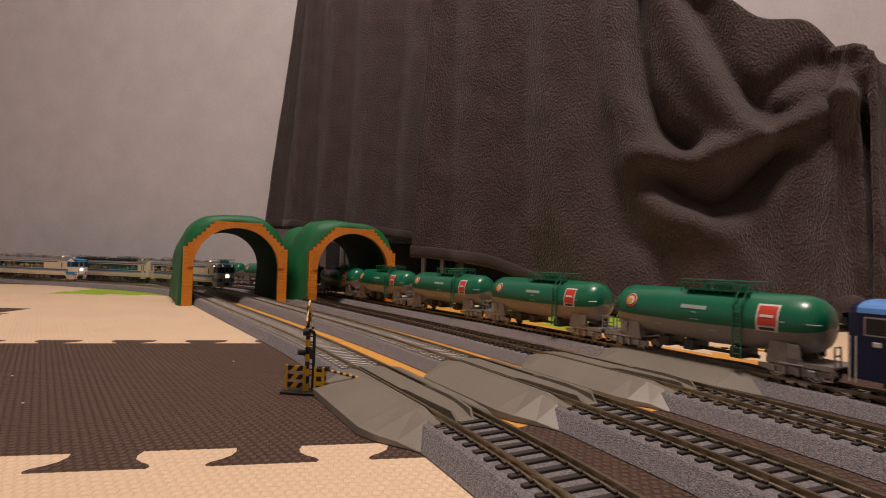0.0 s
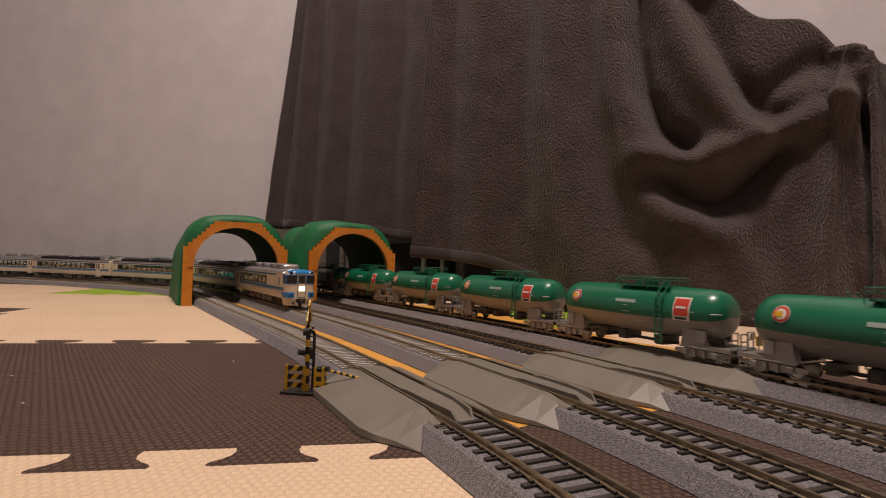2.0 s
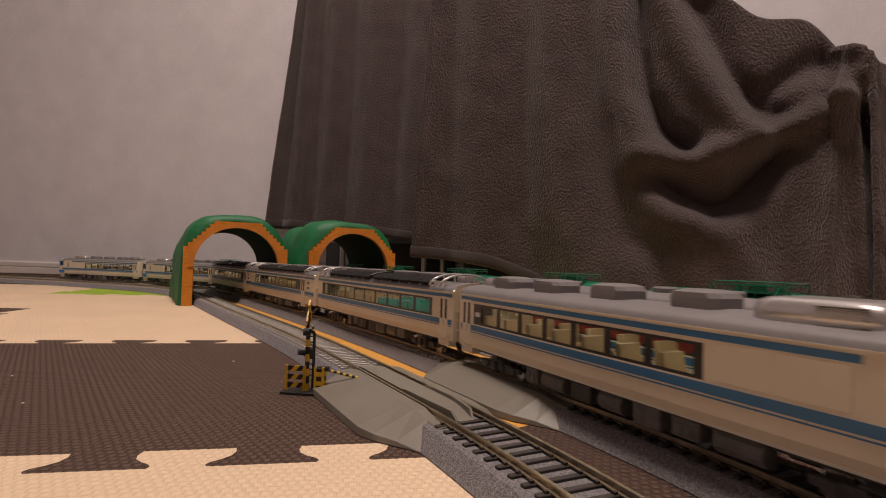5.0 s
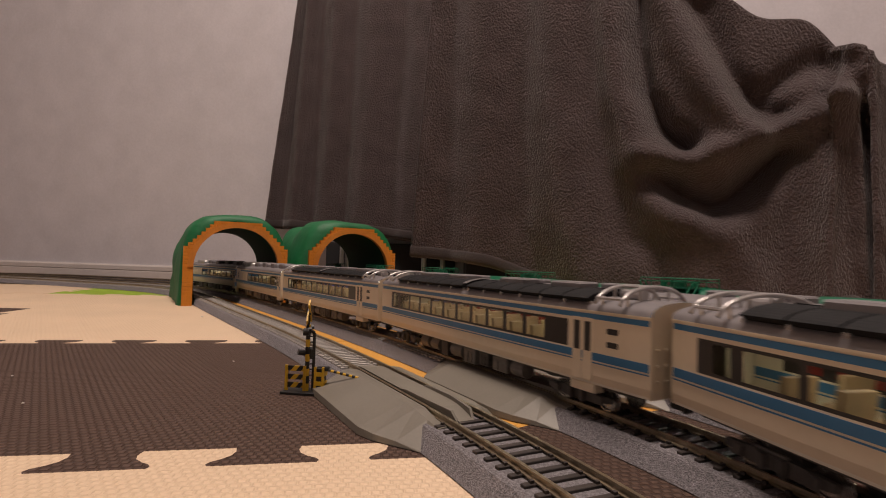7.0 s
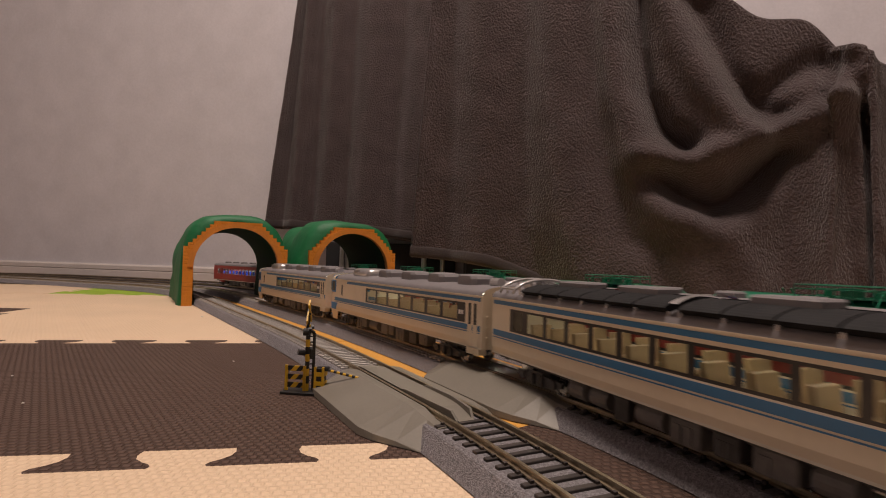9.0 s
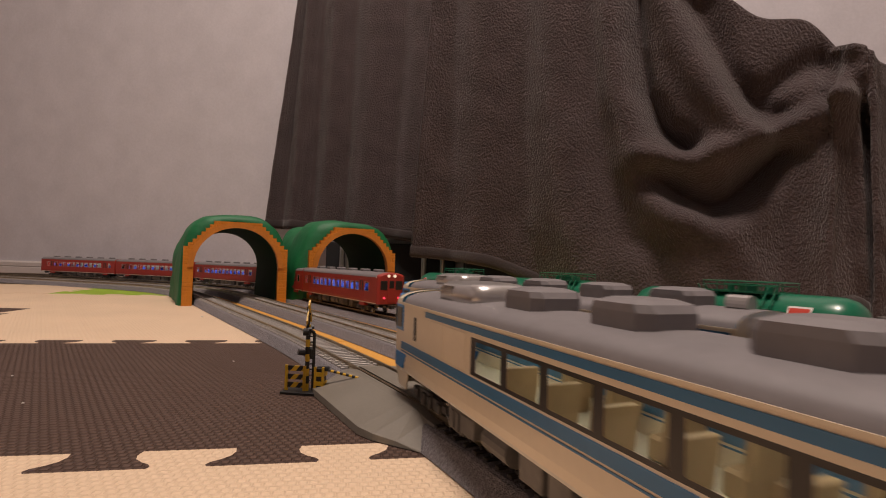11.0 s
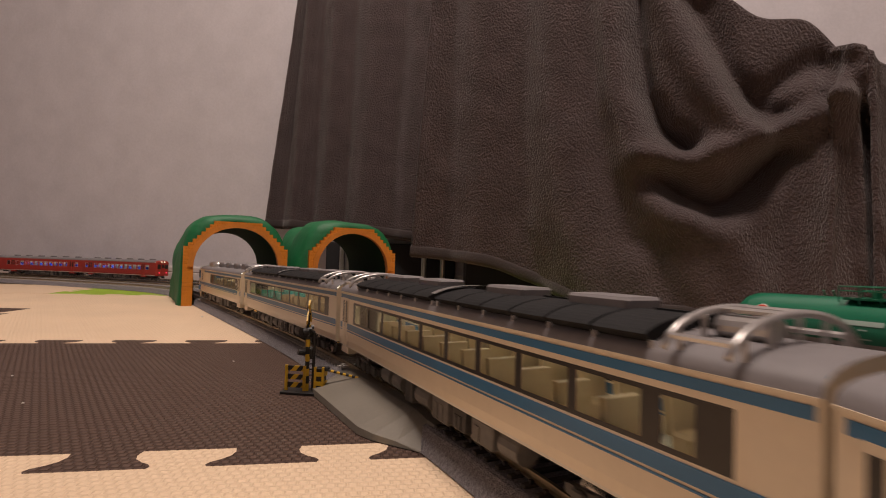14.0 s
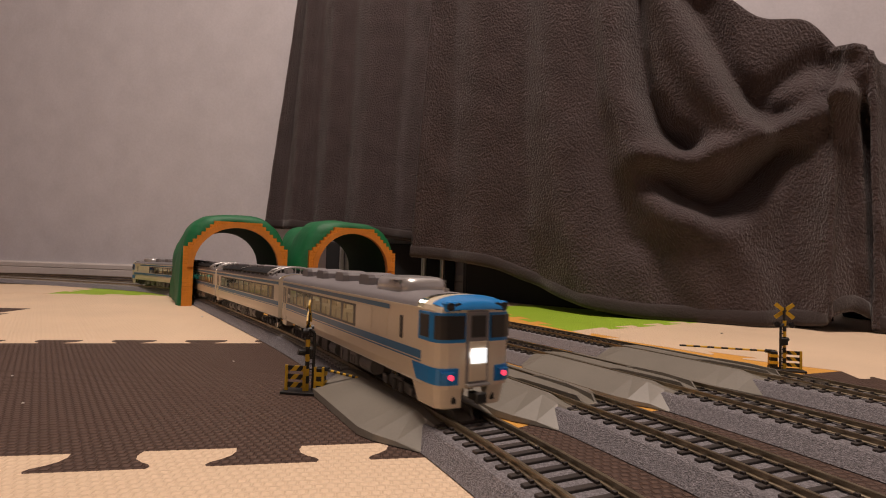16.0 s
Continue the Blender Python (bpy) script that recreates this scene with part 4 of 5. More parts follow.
def tank_wagon():
    root = tagged(empty("model_tank_wagon"), "green and grey oil tank wagon with ladder and walkway", "model tank wagon", group="tank wagon train")
    half = 0.0745
    st = [(-half, 0.004), (-half + 0.0006, 0.0085), (-half + 0.0025, 0.0125), (-half + 0.0060, 0.0155), (-half + 0.011, 0.0171), (-half + 0.018, 0.0176)]
    st += [(x, 0.0176 + 0.0010 * (1 - abs(x) / 0.06)) for x in (-0.04, -0.02, -0.006, 0.006, 0.02, 0.04)]
    st += [(-x, r) for x, r in reversed(st[:6])]

    def ring(x, r, a0, a1, n):
        zc = 0.0320 - 0.6 * max(0.0, r - 0.0172)
        out = []
        for k in range(n + 1):
            a = a0 + (a1 - a0) * k / n
            out.append((x, r * math.cos(a), zc + r * math.sin(a)))
        return out
    lo = radians(-14)
    bm = bmesh.new()
    rr = [ring(x, r, lo, math.pi - lo, 28) for x, r in st]
    loft(bm, rr, closed=False)
    for e in (rr[0], rr[-1]):
        bm.faces.new([bm.verts.new(p) for p in e])
    part("tank_upper", bm, M_TANKGREEN, root, "glossy green upper tank shell", smooth=True)
    bm = bmesh.new()
    rr = [ring(x, r, math.pi - lo, 2 * math.pi + lo, 20) for x, r in st]
    loft(bm, rr, closed=False)
    for e in (rr[0], rr[-1]):
        bm.faces.new([bm.verts.new(p) for p in e])
    part("tank_lower", bm, M_TANKGREY, root, "grey lower tank shell", smooth=True)

    def decal(name, xa, xb, za, zb, side, mat, out=0.0002, round_=False, parent=root):
        bm = bmesh.new()
        rows = []
        nz = 8
        zc, r = 0.0314, 0.0184 + out
        if round_:
            cx, cz, rad = (xa + xb) / 2, (za + zb) / 2, (xb - xa) / 2
            fan = []
            for k in range(24):
                a = 2 * math.pi * k / 24
                z = cz + rad * math.sin(a)
                fan.append(bm.verts.new((cx + rad * math.cos(a), side * math.sqrt(max(0, r * r - (z - zc) ** 2)), z)))
            bm.faces.new(fan)
        else:
            for k in range(nz + 1):
                z = za + (zb - za) * k / nz
                y = side * math.sqrt(max(0, r * r - (z - zc) ** 2))
                rows.append([(xa, y, z), (xb, y, z)])
            loft(bm, rows, closed=False)
        return part(name, bm, mat, parent)
    for side in (-1, 1):
        f = -side
        def X(a, b):
            return tuple(sorted((f * a, f * b)))
        decal("label_board", *X(0.0415, 0.0545), 0.0268, 0.0430, side, M_WHITE)
        decal("label_red", *X(0.0425, 0.0535), 0.0302, 0.0420, side, M_REDPRINT, 0.0005)
        decal("label_bar", *X(0.0440, 0.0520), 0.0352, 0.0368, side, M_WHITE, 0.0008)
        decal("label_foot", *X(0.0435, 0.0525), 0.0275, 0.0291, side, M_UNDER, 0.0005)
        decal("roundel", *X(-0.0580, -0.0480), 0.0330, 0.0430, side, M_WHITE, 0.0000, True)
        decal("roundel_ring", *X(-0.0576, -0.0484), 0.0334, 0.0426, side, M_REDPRINT, 0.0003, True)
        decal("roundel_core", *X(-0.0562, -0.0498), 0.0348, 0.0412, side, M_WHITE, 0.0006, True)
        decal("roundel_mark", *X(-0.0560, -0.0518), 0.0364, 0.0396, side, M_YELLOW, 0.0009)
        decal("lettering_bar", *X(-0.0100, 0.0090), 0.0360, 0.0385, side, M_PRINT, 0.0003)
        for (a, b, za) in ((-0.002, 0.002, 0.0335), (-0.003, 0.004, 0.0288), (-0.032, -0.026, 0.0225), (0.010, 0.016, 0.0225), (0.052, 0.058, 0.0330)):
            decal("small_print", *X(a, b), za, za + 0.0007, side, M_PRINT, 0.0003)
        # ladder
        bm = bmesh.new()
        xc = f * 0.0300
        for dx in (-0.0026, 0.0026):
            tube(bm, (xc + dx, side * 0.0186, 0.0085), (xc + dx, side * 0.0186, 0.0415), 0.00055, 6)
            tube(bm, (xc + dx, side * 0.0186, 0.0415), (xc + dx, side * 0.0095, 0.0525), 0.00055, 6)
        for k in range(9):
            tube(bm, (xc - 0.0026, side * 0.0186, 0.0105 + k * 0.0037), (xc + 0.0026, side * 0.0186, 0.0105 + k * 0.0037), 0.0004, 6)
        part("ladder", bm, M_TANKGREEN, root, "green side ladder")
    # walkway on top with rails, set towards one end
    WX = 0.010
    bm = bmesh.new()
    box(bm, -0.022, 0.022, -0.0120, -0.0045, 0.0488, 0.0496)
    box(bm, -0.022, 0.022, 0.0045, 0.0120, 0.0488, 0.0496)
    for y in (-0.0115, -0.0080, 0.0080, 0.0115):
        for x in np.linspace(-0.021, 0.021, 9):
            box(bm, x - 0.001, x + 0.001, y - 0.0003, y + 0.0003, 0.0486, 0.0500)
    bmesh.ops.translate(bm, verts=bm.verts, vec=(WX, 0, 0))
    part("walkway", bm, M_TANKGREEN, root, "green top walkway")
    bm = bmesh.new()
    for y in (-0.0118, 0.0118):
        for z in (0.0535, 0.0558):
            tube(bm, (-0.024, y, z), (0.024, y, z), 0.00035, 6)
        for x in np.linspace(-0.024, 0.024, 6):
            tube(bm, (x, y, 0.0470), (x, y, 0.0558), 0.00035, 6)
    for x in (-0.024, 0.024):
        tube(bm, (x, -0.0118, 0.0558), (x, 0.0118, 0.0558), 0.00035, 6)
    bmesh.ops.translate(bm, verts=bm.verts, vec=(WX, 0, 0))
    part("walkway_rail", bm, M_TANKGREEN, root)
    bm = bmesh.new()
    tube(bm, (0.0, 0, 0.0480), (0.0, 0, 0.0535), 0.0058, 16)
    tube(bm, (0.0, 0, 0.0535), (0.0, 0, 0.0545), 0.0064, 16)
    tube(bm, (-0.012, 0, 0.0480), (-0.012, 0, 0.0530), 0.0022, 12)
    tube(bm, (0.013, 0, 0.0480), (0.013, 0, 0.0528), 0.0028, 12)
    bmesh.ops.translate(bm, verts=bm.verts, vec=(WX, 0, 0))
    part("manhole", bm, M_TANKGREEN, root, "green manhole and valve domes")
    # saddles, end platforms, handrails
    for sg in (-1, 1):
        bm = bmesh.new()
        for side in (-1, 1):
            y0, y1 = sorted((side * 0.0095, side * 0.0150))
            prism(bm, [(sg * a, y0, z) for a, z in ((0.0460, 0.0108), (0.0480, 0.0215), (0.0580, 0.0215), (0.0640, 0.0108))], (0, y1 - y0, 0))
            box(bm, *sorted((sg * 0.0580, sg * 0.0645)), *sorted((side * 0.0135, side * 0.0160)), 0.0125, 0.0210, bevel=0.0004)
        part("saddle", bm, M_BOGIEGREY, root)
        bm = bmesh.new()
        box(bm, *sorted((sg * 0.046, sg * 0.0815)), -0.0145, 0.0145, 0.0098, 0.0110, bevel=0.0002)
        for side in (-1, 1):
            box(bm, *sorted((sg * 0.046, sg * 0.0815)), *sorted((side * 0.0135, side * 0.0150)), 0.0085, 0.0112)
        part("end_platform", bm, M_BOGIEGREY, root)
        bm = bmesh.new()
        for y in (-0.0125, -0.0055, 0.0055, 0.0125):
            tube(bm, (sg * 0.0808, y, 0.0108), (sg * 0.0808, y, 0.0218), 0.0005, 6)
        for z in (0.0170, 0.0218):
            for ya, yb in ((-0.0125, -0.0055), (0.0055, 0.0125)):
                tube(bm, (sg * 0.0808, ya, z), (sg * 0.0808, yb, z), 0.0005, 6)
        for side in (-1, 1):
            tube(bm, (sg * 0.0745, side * 0.0125, 0.0330), (sg * 0.0690, side * 0.0172, 0.0330), 0.0004, 6)
            for z in (0.0030, 0.0062):
                tube(bm, (sg * 0.0760, side * 0.0140, z), (sg * 0.0805, side * 0.0140, z), 0.0005, 6)
            tube(bm, (sg * 0.0760, side * 0.0140, 0.0030), (sg * 0.0760, side * 0.0140, 0.0105), 0.0005, 6)
            tube(bm, (sg * 0.0805, side * 0.0140, 0.0030), (sg * 0.0805, side * 0.0140, 0.0105), 0.0005, 6)
        part("handrail", bm, M_BOGIEGREY, root)
        bogie(root, sg * 0.0600, M_BOGIEGREY, base=0.0215)
        coupler(root, sg * 0.0800, sg)
    bm = bmesh.new()
    tube(bm, (0.0812, 0.0100, 0.0195), (0.0822, 0.0100, 0.0195), 0.0026, 14)
    part("brake_wheel", bm, M_BOGIEGREY, root)
    box_part(root, "warning_card", M_YELLOW, -0.0822, -0.0814, 0.0040, 0.0105, 0.0135, 0.0200, bevel=0.0002, label="yellow warning card")
    bm = bmesh.new()
    for x in (-0.030, -0.010, 0.024):
        box(bm, x - 0.004, x + 0.004, -0.0095, 0.0095, 0.0062, 0.0135, bevel=0.0006)
    tube(bm, (-0.034, 0.0, 0.0080), (0.034, 0.0, 0.0080), 0.0012, 8)
    part("brake_gear", bm, M_UNDER, root)
    return root


def locomotive():
    root = tagged(empty("model_locomotive"), "dark blue electric locomotive with light blue roof band", "model locomotive")
    rings = []
    for x, h, z0, zt, zr in ((-0.0900, 0.0150, 0.0095, 0.040, 0.0475), (-0.0880, 0.0172, 0.0085, 0.0415, 0.0488), (-0.0840, 0.0180, 0.0080, 0.043, 0.0495), (0.0840, 0.0180, 0.0080, 0.043, 0.0495), (0.0880, 0.0172, 0.0085, 0.0415, 0.0488), (0.0900, 0.0150, 0.0095, 0.040, 0.0475)):
        rings.append(section(h, x, z0, zt, zr, 10))
    bm = bmesh.new()
    loft(bm, rings, closed=True, caps=True)
    part("body", bm, M_LOCOBLUE, root, "dark blue body")
    bm = bmesh.new()
    loft(bm, [roof_arc(0.0181, x, 0.0003, 12, 0.0, 1.0, 0.0425, 0.0495) for x in (-0.084, 0.084)], closed=False)
    part("roof_band", bm, M_LOCOSKY, root, "light blue roof band")
    for side in (-1, 1):
        for sg in (-1, 1):
            y0, y1 = sorted((side * 0.0176, side * 0.0184))
            box_part(root, "cab_side_window", M_FRAME, *sorted((sg * 0.0700, sg * 0.0800)), y0, y1, 0.0315, 0.0400, bevel=0.0003)
            box_part(root, "window_trim", M_SILVER, *sorted((sg * 0.0693, sg * 0.0807)), *sorted((side * 0.0174, side * 0.0182)), 0.0308, 0.0407, bevel=0.0002)
            box_part(root, "emblem", M_WHITE, *sorted((sg * 0.0725, sg * 0.0765)), y0, y1, 0.0255, 0.0280, bevel=0.0002)
            box_part(root, "number_bar", M_WHITE, *sorted((sg * 0.055, sg * 0.066)), y0, y1, 0.0125, 0.0142, bevel=0.0002)
            bm = bmesh.new()
            for dx in (-0.0075, 0.0075):
                tube(bm, (sg * 0.0855 + dx * 0.2, side * 0.0186, 0.006), (sg * 0.0855 + dx * 0.2, side * 0.0186, 0.030), 0.0004, 6)
            part("handrail", bm, M_WHITE, root)
        bm = bmesh.new()
        for k in range(6):
            y0, y1 = sorted((side * 0.0178, side * 0.0183))
            box(bm, -0.055 + 0.019 * k, -0.041 + 0.019 * k, y0, y1, 0.030, 0.039)
        part("side_grille", bm, M_UNDER, root)
    for sg in (-1, 1):
        box_part(root, "windscreen", M_FRAME, *sorted((sg * 0.0885, sg * 0.0905)), -0.0130, 0.0130, 0.0310, 0.0400, bevel=0.0003)
        bm = bmesh.new()
        for y in (-0.008, 0.008):
            tube(bm, (sg * 0.0895, y, 0.018), (sg * 0.0908, y, 0.018), 0.0018, 12)
        part("headlight", bm, M_WHITE, root)
        bogie(root, sg * 0.055, M_UNDER)
        coupler(root, sg * 0.090, sg)
    box_part(root, "transformer", M_UNDER, -0.030, 0.030, -0.015, 0.015, 0.0030, 0.0095)
    bogie(root, 0.0, M_UNDER)
    bm = bmesh.new()
    for sg in (-1, 1):
        tube(bm, (sg * 0.050, -0.010, 0.053), (sg * 0.050, 0.010, 0.053), 0.0006, 6)
        for y in (-0.006, 0.006):
            tube(bm, (sg * 0.050, y, 0.053), (sg * 0.066, y, 0.0505), 0.0005, 6)
    part("pantograph", bm, M_UNDERBOX, root)
    return root


# ---------- tunnels ----------
def tunnel(front_left, label, bulge):
    """Toy tunnel: green hill shell behind an orange stepped portal. Local x along the portal, y into the tunnel."""
    root = tagged(empty("toy_tunnel"), label, "toy tunnel", group="pair of toy tunnels")
    W, depth = 0.149, 0.205
    cx, zc, ri = W / 2, 0.058, 0.0605
    n = 28
    inner = [(cx - ri + 0.003, 0.0)] + [(cx - ri * math.cos(math.pi * k / n), zc + ri * math.sin(math.pi * k / n)) for k in range(n + 1)] + [(cx + ri - 0.003, 0.0)]
    steps = 8
    outer = [(0.0, 0.0), (0.0, 0.088)]
    x, z = 0.0, 0.088
    for k in range(steps):
        x += 0.0060 - 0.0001 * k
        outer.append((x, z))
        z += 0.0056
        outer.append((x, z))
    outer += [(W - px, pz) for px, pz in reversed(outer)]
    # portal as upright courses between the opening and the stepped outline
    cuts = sorted({round(px, 5) for px, pz in outer} | {round(cx - ri * math.cos(math.pi * k / n), 5) for k in range(n + 1)})

    def low(px):
        return zc + math.sqrt(max(0.0, ri * ri - (px - cx) ** 2)) if abs(px - cx) < ri - 1e-6 else (0.0 if abs(px - cx) > ri + 1e-6 else zc)

    def high(px):
        q = min(px, W - px)
        z = 0.088
        for k in range(1, len(left_steps)):
            if q > left_steps[k - 1] + 1e-6:
                z = 0.088 + 0.0056 * k
        return z
    left_steps = sorted({round(px, 5) for px, pz in outer if px < cx})[1:]
    bm = bmesh.new()
    for xa, xb in zip(cuts[:-1], cuts[1:]):
        mid = (xa + xb) / 2
        zt = high(mid)
        if abs(mid - cx) > ri:
            za = zb = 0.0
        else:
            za, zb = max(low(xa), zc), max(low(xb), zc)
        prism(bm, [(xa, 0.0, za), (xb, 0.0, zb), (xb, 0.0, zt), (xa, 0.0, zt)], (0, 0.010, 0))
    part("portal", bm, M_BRICK, root, "orange brick-patterned stepped portal")
    # raised arch ring round the opening
    bm = bmesh.new()
    rings = []
    for k in range(n + 1):
        a = math.pi * k / n
        c, s = -math.cos(a), math.sin(a)
        rings.append([(cx + c * ri, -0.0016, zc + s * ri), (cx + c * (ri + 0.008), -0.0016, zc + s * (ri + 0.008)), (cx + c * (ri + 0.008), 0.002, zc + s * (ri + 0.008)), (cx + c * ri, 0.002, zc + s * ri)])
    loft(bm, rings, closed=True, caps=True)
    part("arch_ring", bm, M_PORTAL, root)
    # hill shell: uneven outside, smooth inside with the shade put into its green
    bm = bmesh.new()
    rings, ins = [], []
    m = 44
    for j in range(9):
        y = 0.008 + (depth - 0.008) * j / 8
        ro = []
        for k in range(m + 1):
            t = k / m
            a = math.pi * t
            ex = abs(math.cos(a)) ** 0.52 * (1 if math.cos(a) > 0 else -1)
            ez = math.sin(a) ** 0.62
            px = cx - (W / 2 + 0.0020 + 0.0004 * j + (bulge * min(1, (j + 0.6) / 2) if k < m / 2 else 0)) * ex
            pz = (0.1340 + 0.005 * math.sin(j * 1.1)) * ez
            w = noise.noise(Vector((px * 22, y * 22, pz * 22 + front_left[0] * 50))) * 0.009 * min(1, j / 2 + 0.25)
            px += w * (-ex)
            pz = max(0.0, pz + w * ez)
            ro.append((px, y, pz))
        rings.append(ro)
        ins.append([(px2, y, pz2) for px2, pz2 in inner])
    front = [(px, 0.008, pz) for px, pz in ([(cx - ri - 0.010, 0.0)] + [(cx - (ri + 0.010) * math.cos(math.pi * k / m), zc * min(1, 8 * min(k, m - k) / m) + (ri + 0.010) * math.sin(math.pi * k / m)) for k in range(1, m)] + [(cx + ri + 0.010, 0.0)])]
    loft(bm, [front] + rings, closed=False)
    part("hill", bm, M_HILL, root, "dark green moulded hill shell", smooth=True)
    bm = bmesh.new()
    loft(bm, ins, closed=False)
    part("lining", bm, M_TUNSHADE, root)
    bm = bmesh.new()
    # back rim joins shell and lining
    rb = rings[-1]
    back = [(rb[round(k * m / (len(inner) - 1))]) for k in range(len(inner))]
    loft(bm, [back, ins[-1]], closed=False)
    part("back_rim", bm, M_HILL, root)
    root.matrix_world = Matrix.Translation((front_left[0], front_left[1], 0)) @ Matrix.Rotation(radians(29), 4, "Z")
    return root


def brick_material():
    m = material("portal_brick", (0.60, 0.21, 0.014), 0.5, vary=0.1, scale=60)
    nt = m.node_tree
    b = nt.nodes["Principled BSDF"]
    tc = nt.nodes.new("ShaderNodeTexCoord")
    mp = nt.nodes.new("ShaderNodeMapping")
    mp.inputs["Rotation"].default_value = (radians(90), 0, 0)
    br = nt.nodes.new("ShaderNodeTexBrick")
    br.inputs["Scale"].default_value = 1.0
    br.inputs["Brick Width"].default_value = 0.0125
    br.inputs["Row Height"].default_value = 0.0056
    br.inputs["Mortar Size"].default_value = 0.0007
    br.inputs["Color1"].default_value = br.inputs["Color2"].default_value = (1, 1, 1, 1)
    br.inputs["Mortar"].default_value = (0, 0, 0, 1)
    nt.links.new(tc.outputs["Object"], mp.inputs["Vector"])
    nt.links.new(mp.outputs[0], br.inputs["Vector"])
    bp = nt.nodes.new("ShaderNodeBump")
    bp.inputs["Strength"].default_value = 1.0
    bp.inputs["Distance"].default_value = 0.0022
    nt.links.new(br.outputs["Color"], bp.inputs["Height"])
    nt.links.new(bp.outputs[0], b.inputs["Normal"])
    return m


M_BRICK = brick_material()
tunnel((-0.379, 0.743), "green toy tunnel with orange brick portal over two tracks", 0.004)
tunnel((-0.213, 0.812), "green toy tunnel with orange brick portal beside the blanket", 0.018)

# ---------- crossing signals ----------
def striped(bm, p0, p1, w, d, n, up=(0, 0, 1)):
    """A bar of n alternating black and yellow blocks."""
    p0, p1 = Vector(p0), Vector(p1)
    for k in range(n):
        a = p0 + (p1 - p0) * k / n
        b = p0 + (p1 - p0) * (k + 1) / n
        tube(bm, a, b, w, 4 if d else 8, k % 2)


def slanted_panel(bm, x0, x1, y, z0, z1, n, t=0.0008):
    """A board with slanting black and yellow bands, cut as real strips."""
    w = (x1 - x0) / n
    for k in range(n):
        xa, xb = x0 + k * w, x0 + (k + 1) * w
        sh = w * 0.8
        pts = [(min(max(xa, x0), x1), y, z0), (min(max(xb, x0), x1), y, z0), (min(xb + sh, x1), y, z1), (min(xa + sh, x1), y, z1)]
        if k == 0:
            pts = [(x0, y, z0), (xb, y, z0), (xb + sh, y, z1), (x0, y, z1)]
        prism(bm, pts, (0, t, 0), k % 2)


def crossing_signal(m, label, arm_len, arm_rise, cross_turn):
    root = tagged(empty("crossing_signal"), label, "crossing signal", group="level crossing signals")
    MY = [M_BLACK, M_YELLOW]
    bm = bmesh.new()
    box(bm, -0.0130, 0.0085, -0.0040, 0.0075, 0.0, 0.0016, bevel=0.0003)
    part("base_plate", bm, M_BLACK, root)
    # striped barrier frame
    bm = bmesh.new()
    for z in (0.0032, 0.0076, 0.0122):
        slanted_panel(bm, -0.0120, 0.0, 0.0, z, z + 0.0028, 4)
    for x in (-0.0120, -0.0016):
        box(bm, x, x + 0.0016, -0.0002, 0.0010, 0.0014, 0.0152, 1)
    part("barrier_frame", bm, MY, root, "black and yellow striped frame")
    # mast in black and yellow bands, with ladder rungs
    bm = bmesh.new()
    for k in range(9):
        tube(bm, (0.0, 0.0014, 0.0016 + k * 0.0040), (0.0, 0.0014, 0.0056 + k * 0.0040), 0.00125, 10, (k + 1) % 2)
    part("mast", bm, MY, root)
    bm = bmesh.new()
    tube(bm, (0.0030, 0.0030, 0.0016), (0.0030, 0.0030, 0.0330), 0.0009, 8)
    for z in np.arange(0.004, 0.033, 0.0030):
        tube(bm, (0.0, 0.0016, z), (0.0030, 0.0030, z), 0.0004, 6)
    tube(bm, (0.0030, 0.0030, 0.0330), (0.0005, 0.0016, 0.0352), 0.0009, 8)
    part("ladder", bm, M_BLACK, root)
    # flashing lamps on a cross arm
    turn = Matrix.Rotation(cross_turn, 4, "Z")
    bm = bmesh.new()
    tube(bm, turn @ Vector((-0.0050, 0, 0.0345)), turn @ Vector((0.0050, 0, 0.0345)), 0.0007, 8)
    for x in (-0.0048, 0.0048):
        tube(bm, turn @ Vector((x, -0.0016, 0.0345)), turn @ Vector((x, 0.0014, 0.0345)), 0.0021, 16)
        tube(bm, turn @ Vector((x, -0.0030, 0.0358)), turn @ Vector((x, -0.0012, 0.0358)), 0.0012, 10)
    part("flasher", bm, M_BLACK, root, "black twin flasher lamps")
    # crossed boards
    bm = bmesh.new()
    for a in (40, -40):
        R = turn @ Matrix.Translation((0, -0.0012 if a > 0 else -0.0004, 0.0448)) @ Matrix.Rotation(radians(a), 4, "Y")
        for k, (xa, xb, mi) in enumerate(((-0.0080, -0.0010, 1), (-0.0010, 0.0010, 0), (0.0010, 0.0080, 1))):
            vs = box(bm, xa, xb, -0.0004, 0.0004, -0.0014, 0.0014, mi)
            for v in vs:
                v.co = R @ v.co
    tube(bm, (0, 0.0010, 0.036), (0, 0.0008, 0.0475), 0.0010, 8, 0)
    part("cross_board", bm, MY, root, "yellow crossed warning boards")
    # speaker horn and box on the mast
    bm = bmesh.new()
    box(bm, -0.0018, 0.0030, 0.0012, 0.0040, 0.0195, 0.0245, bevel=0.0004)
    tube(bm, (-0.0005, -0.0005, 0.0225), (-0.0035, -0.0030, 0.0232), 0.0016, 10)
    part("speaker_box", bm, M_BLACK, root)
    # gate machine
    bm = bmesh.new()
    box(bm, 0.0045, 0.0105, -0.0010, 0.0055, 0.0006, 0.0030, 0)
    box(bm, 0.0052, 0.0100, 0.0, 0.0048, 0.0030, 0.0145, 0, bevel=0.0003)
    for z in (0.0050, 0.0100):
        box(bm, 0.0048, 0.0104, -0.0004, 0.0052, z, z + 0.0022, 1)
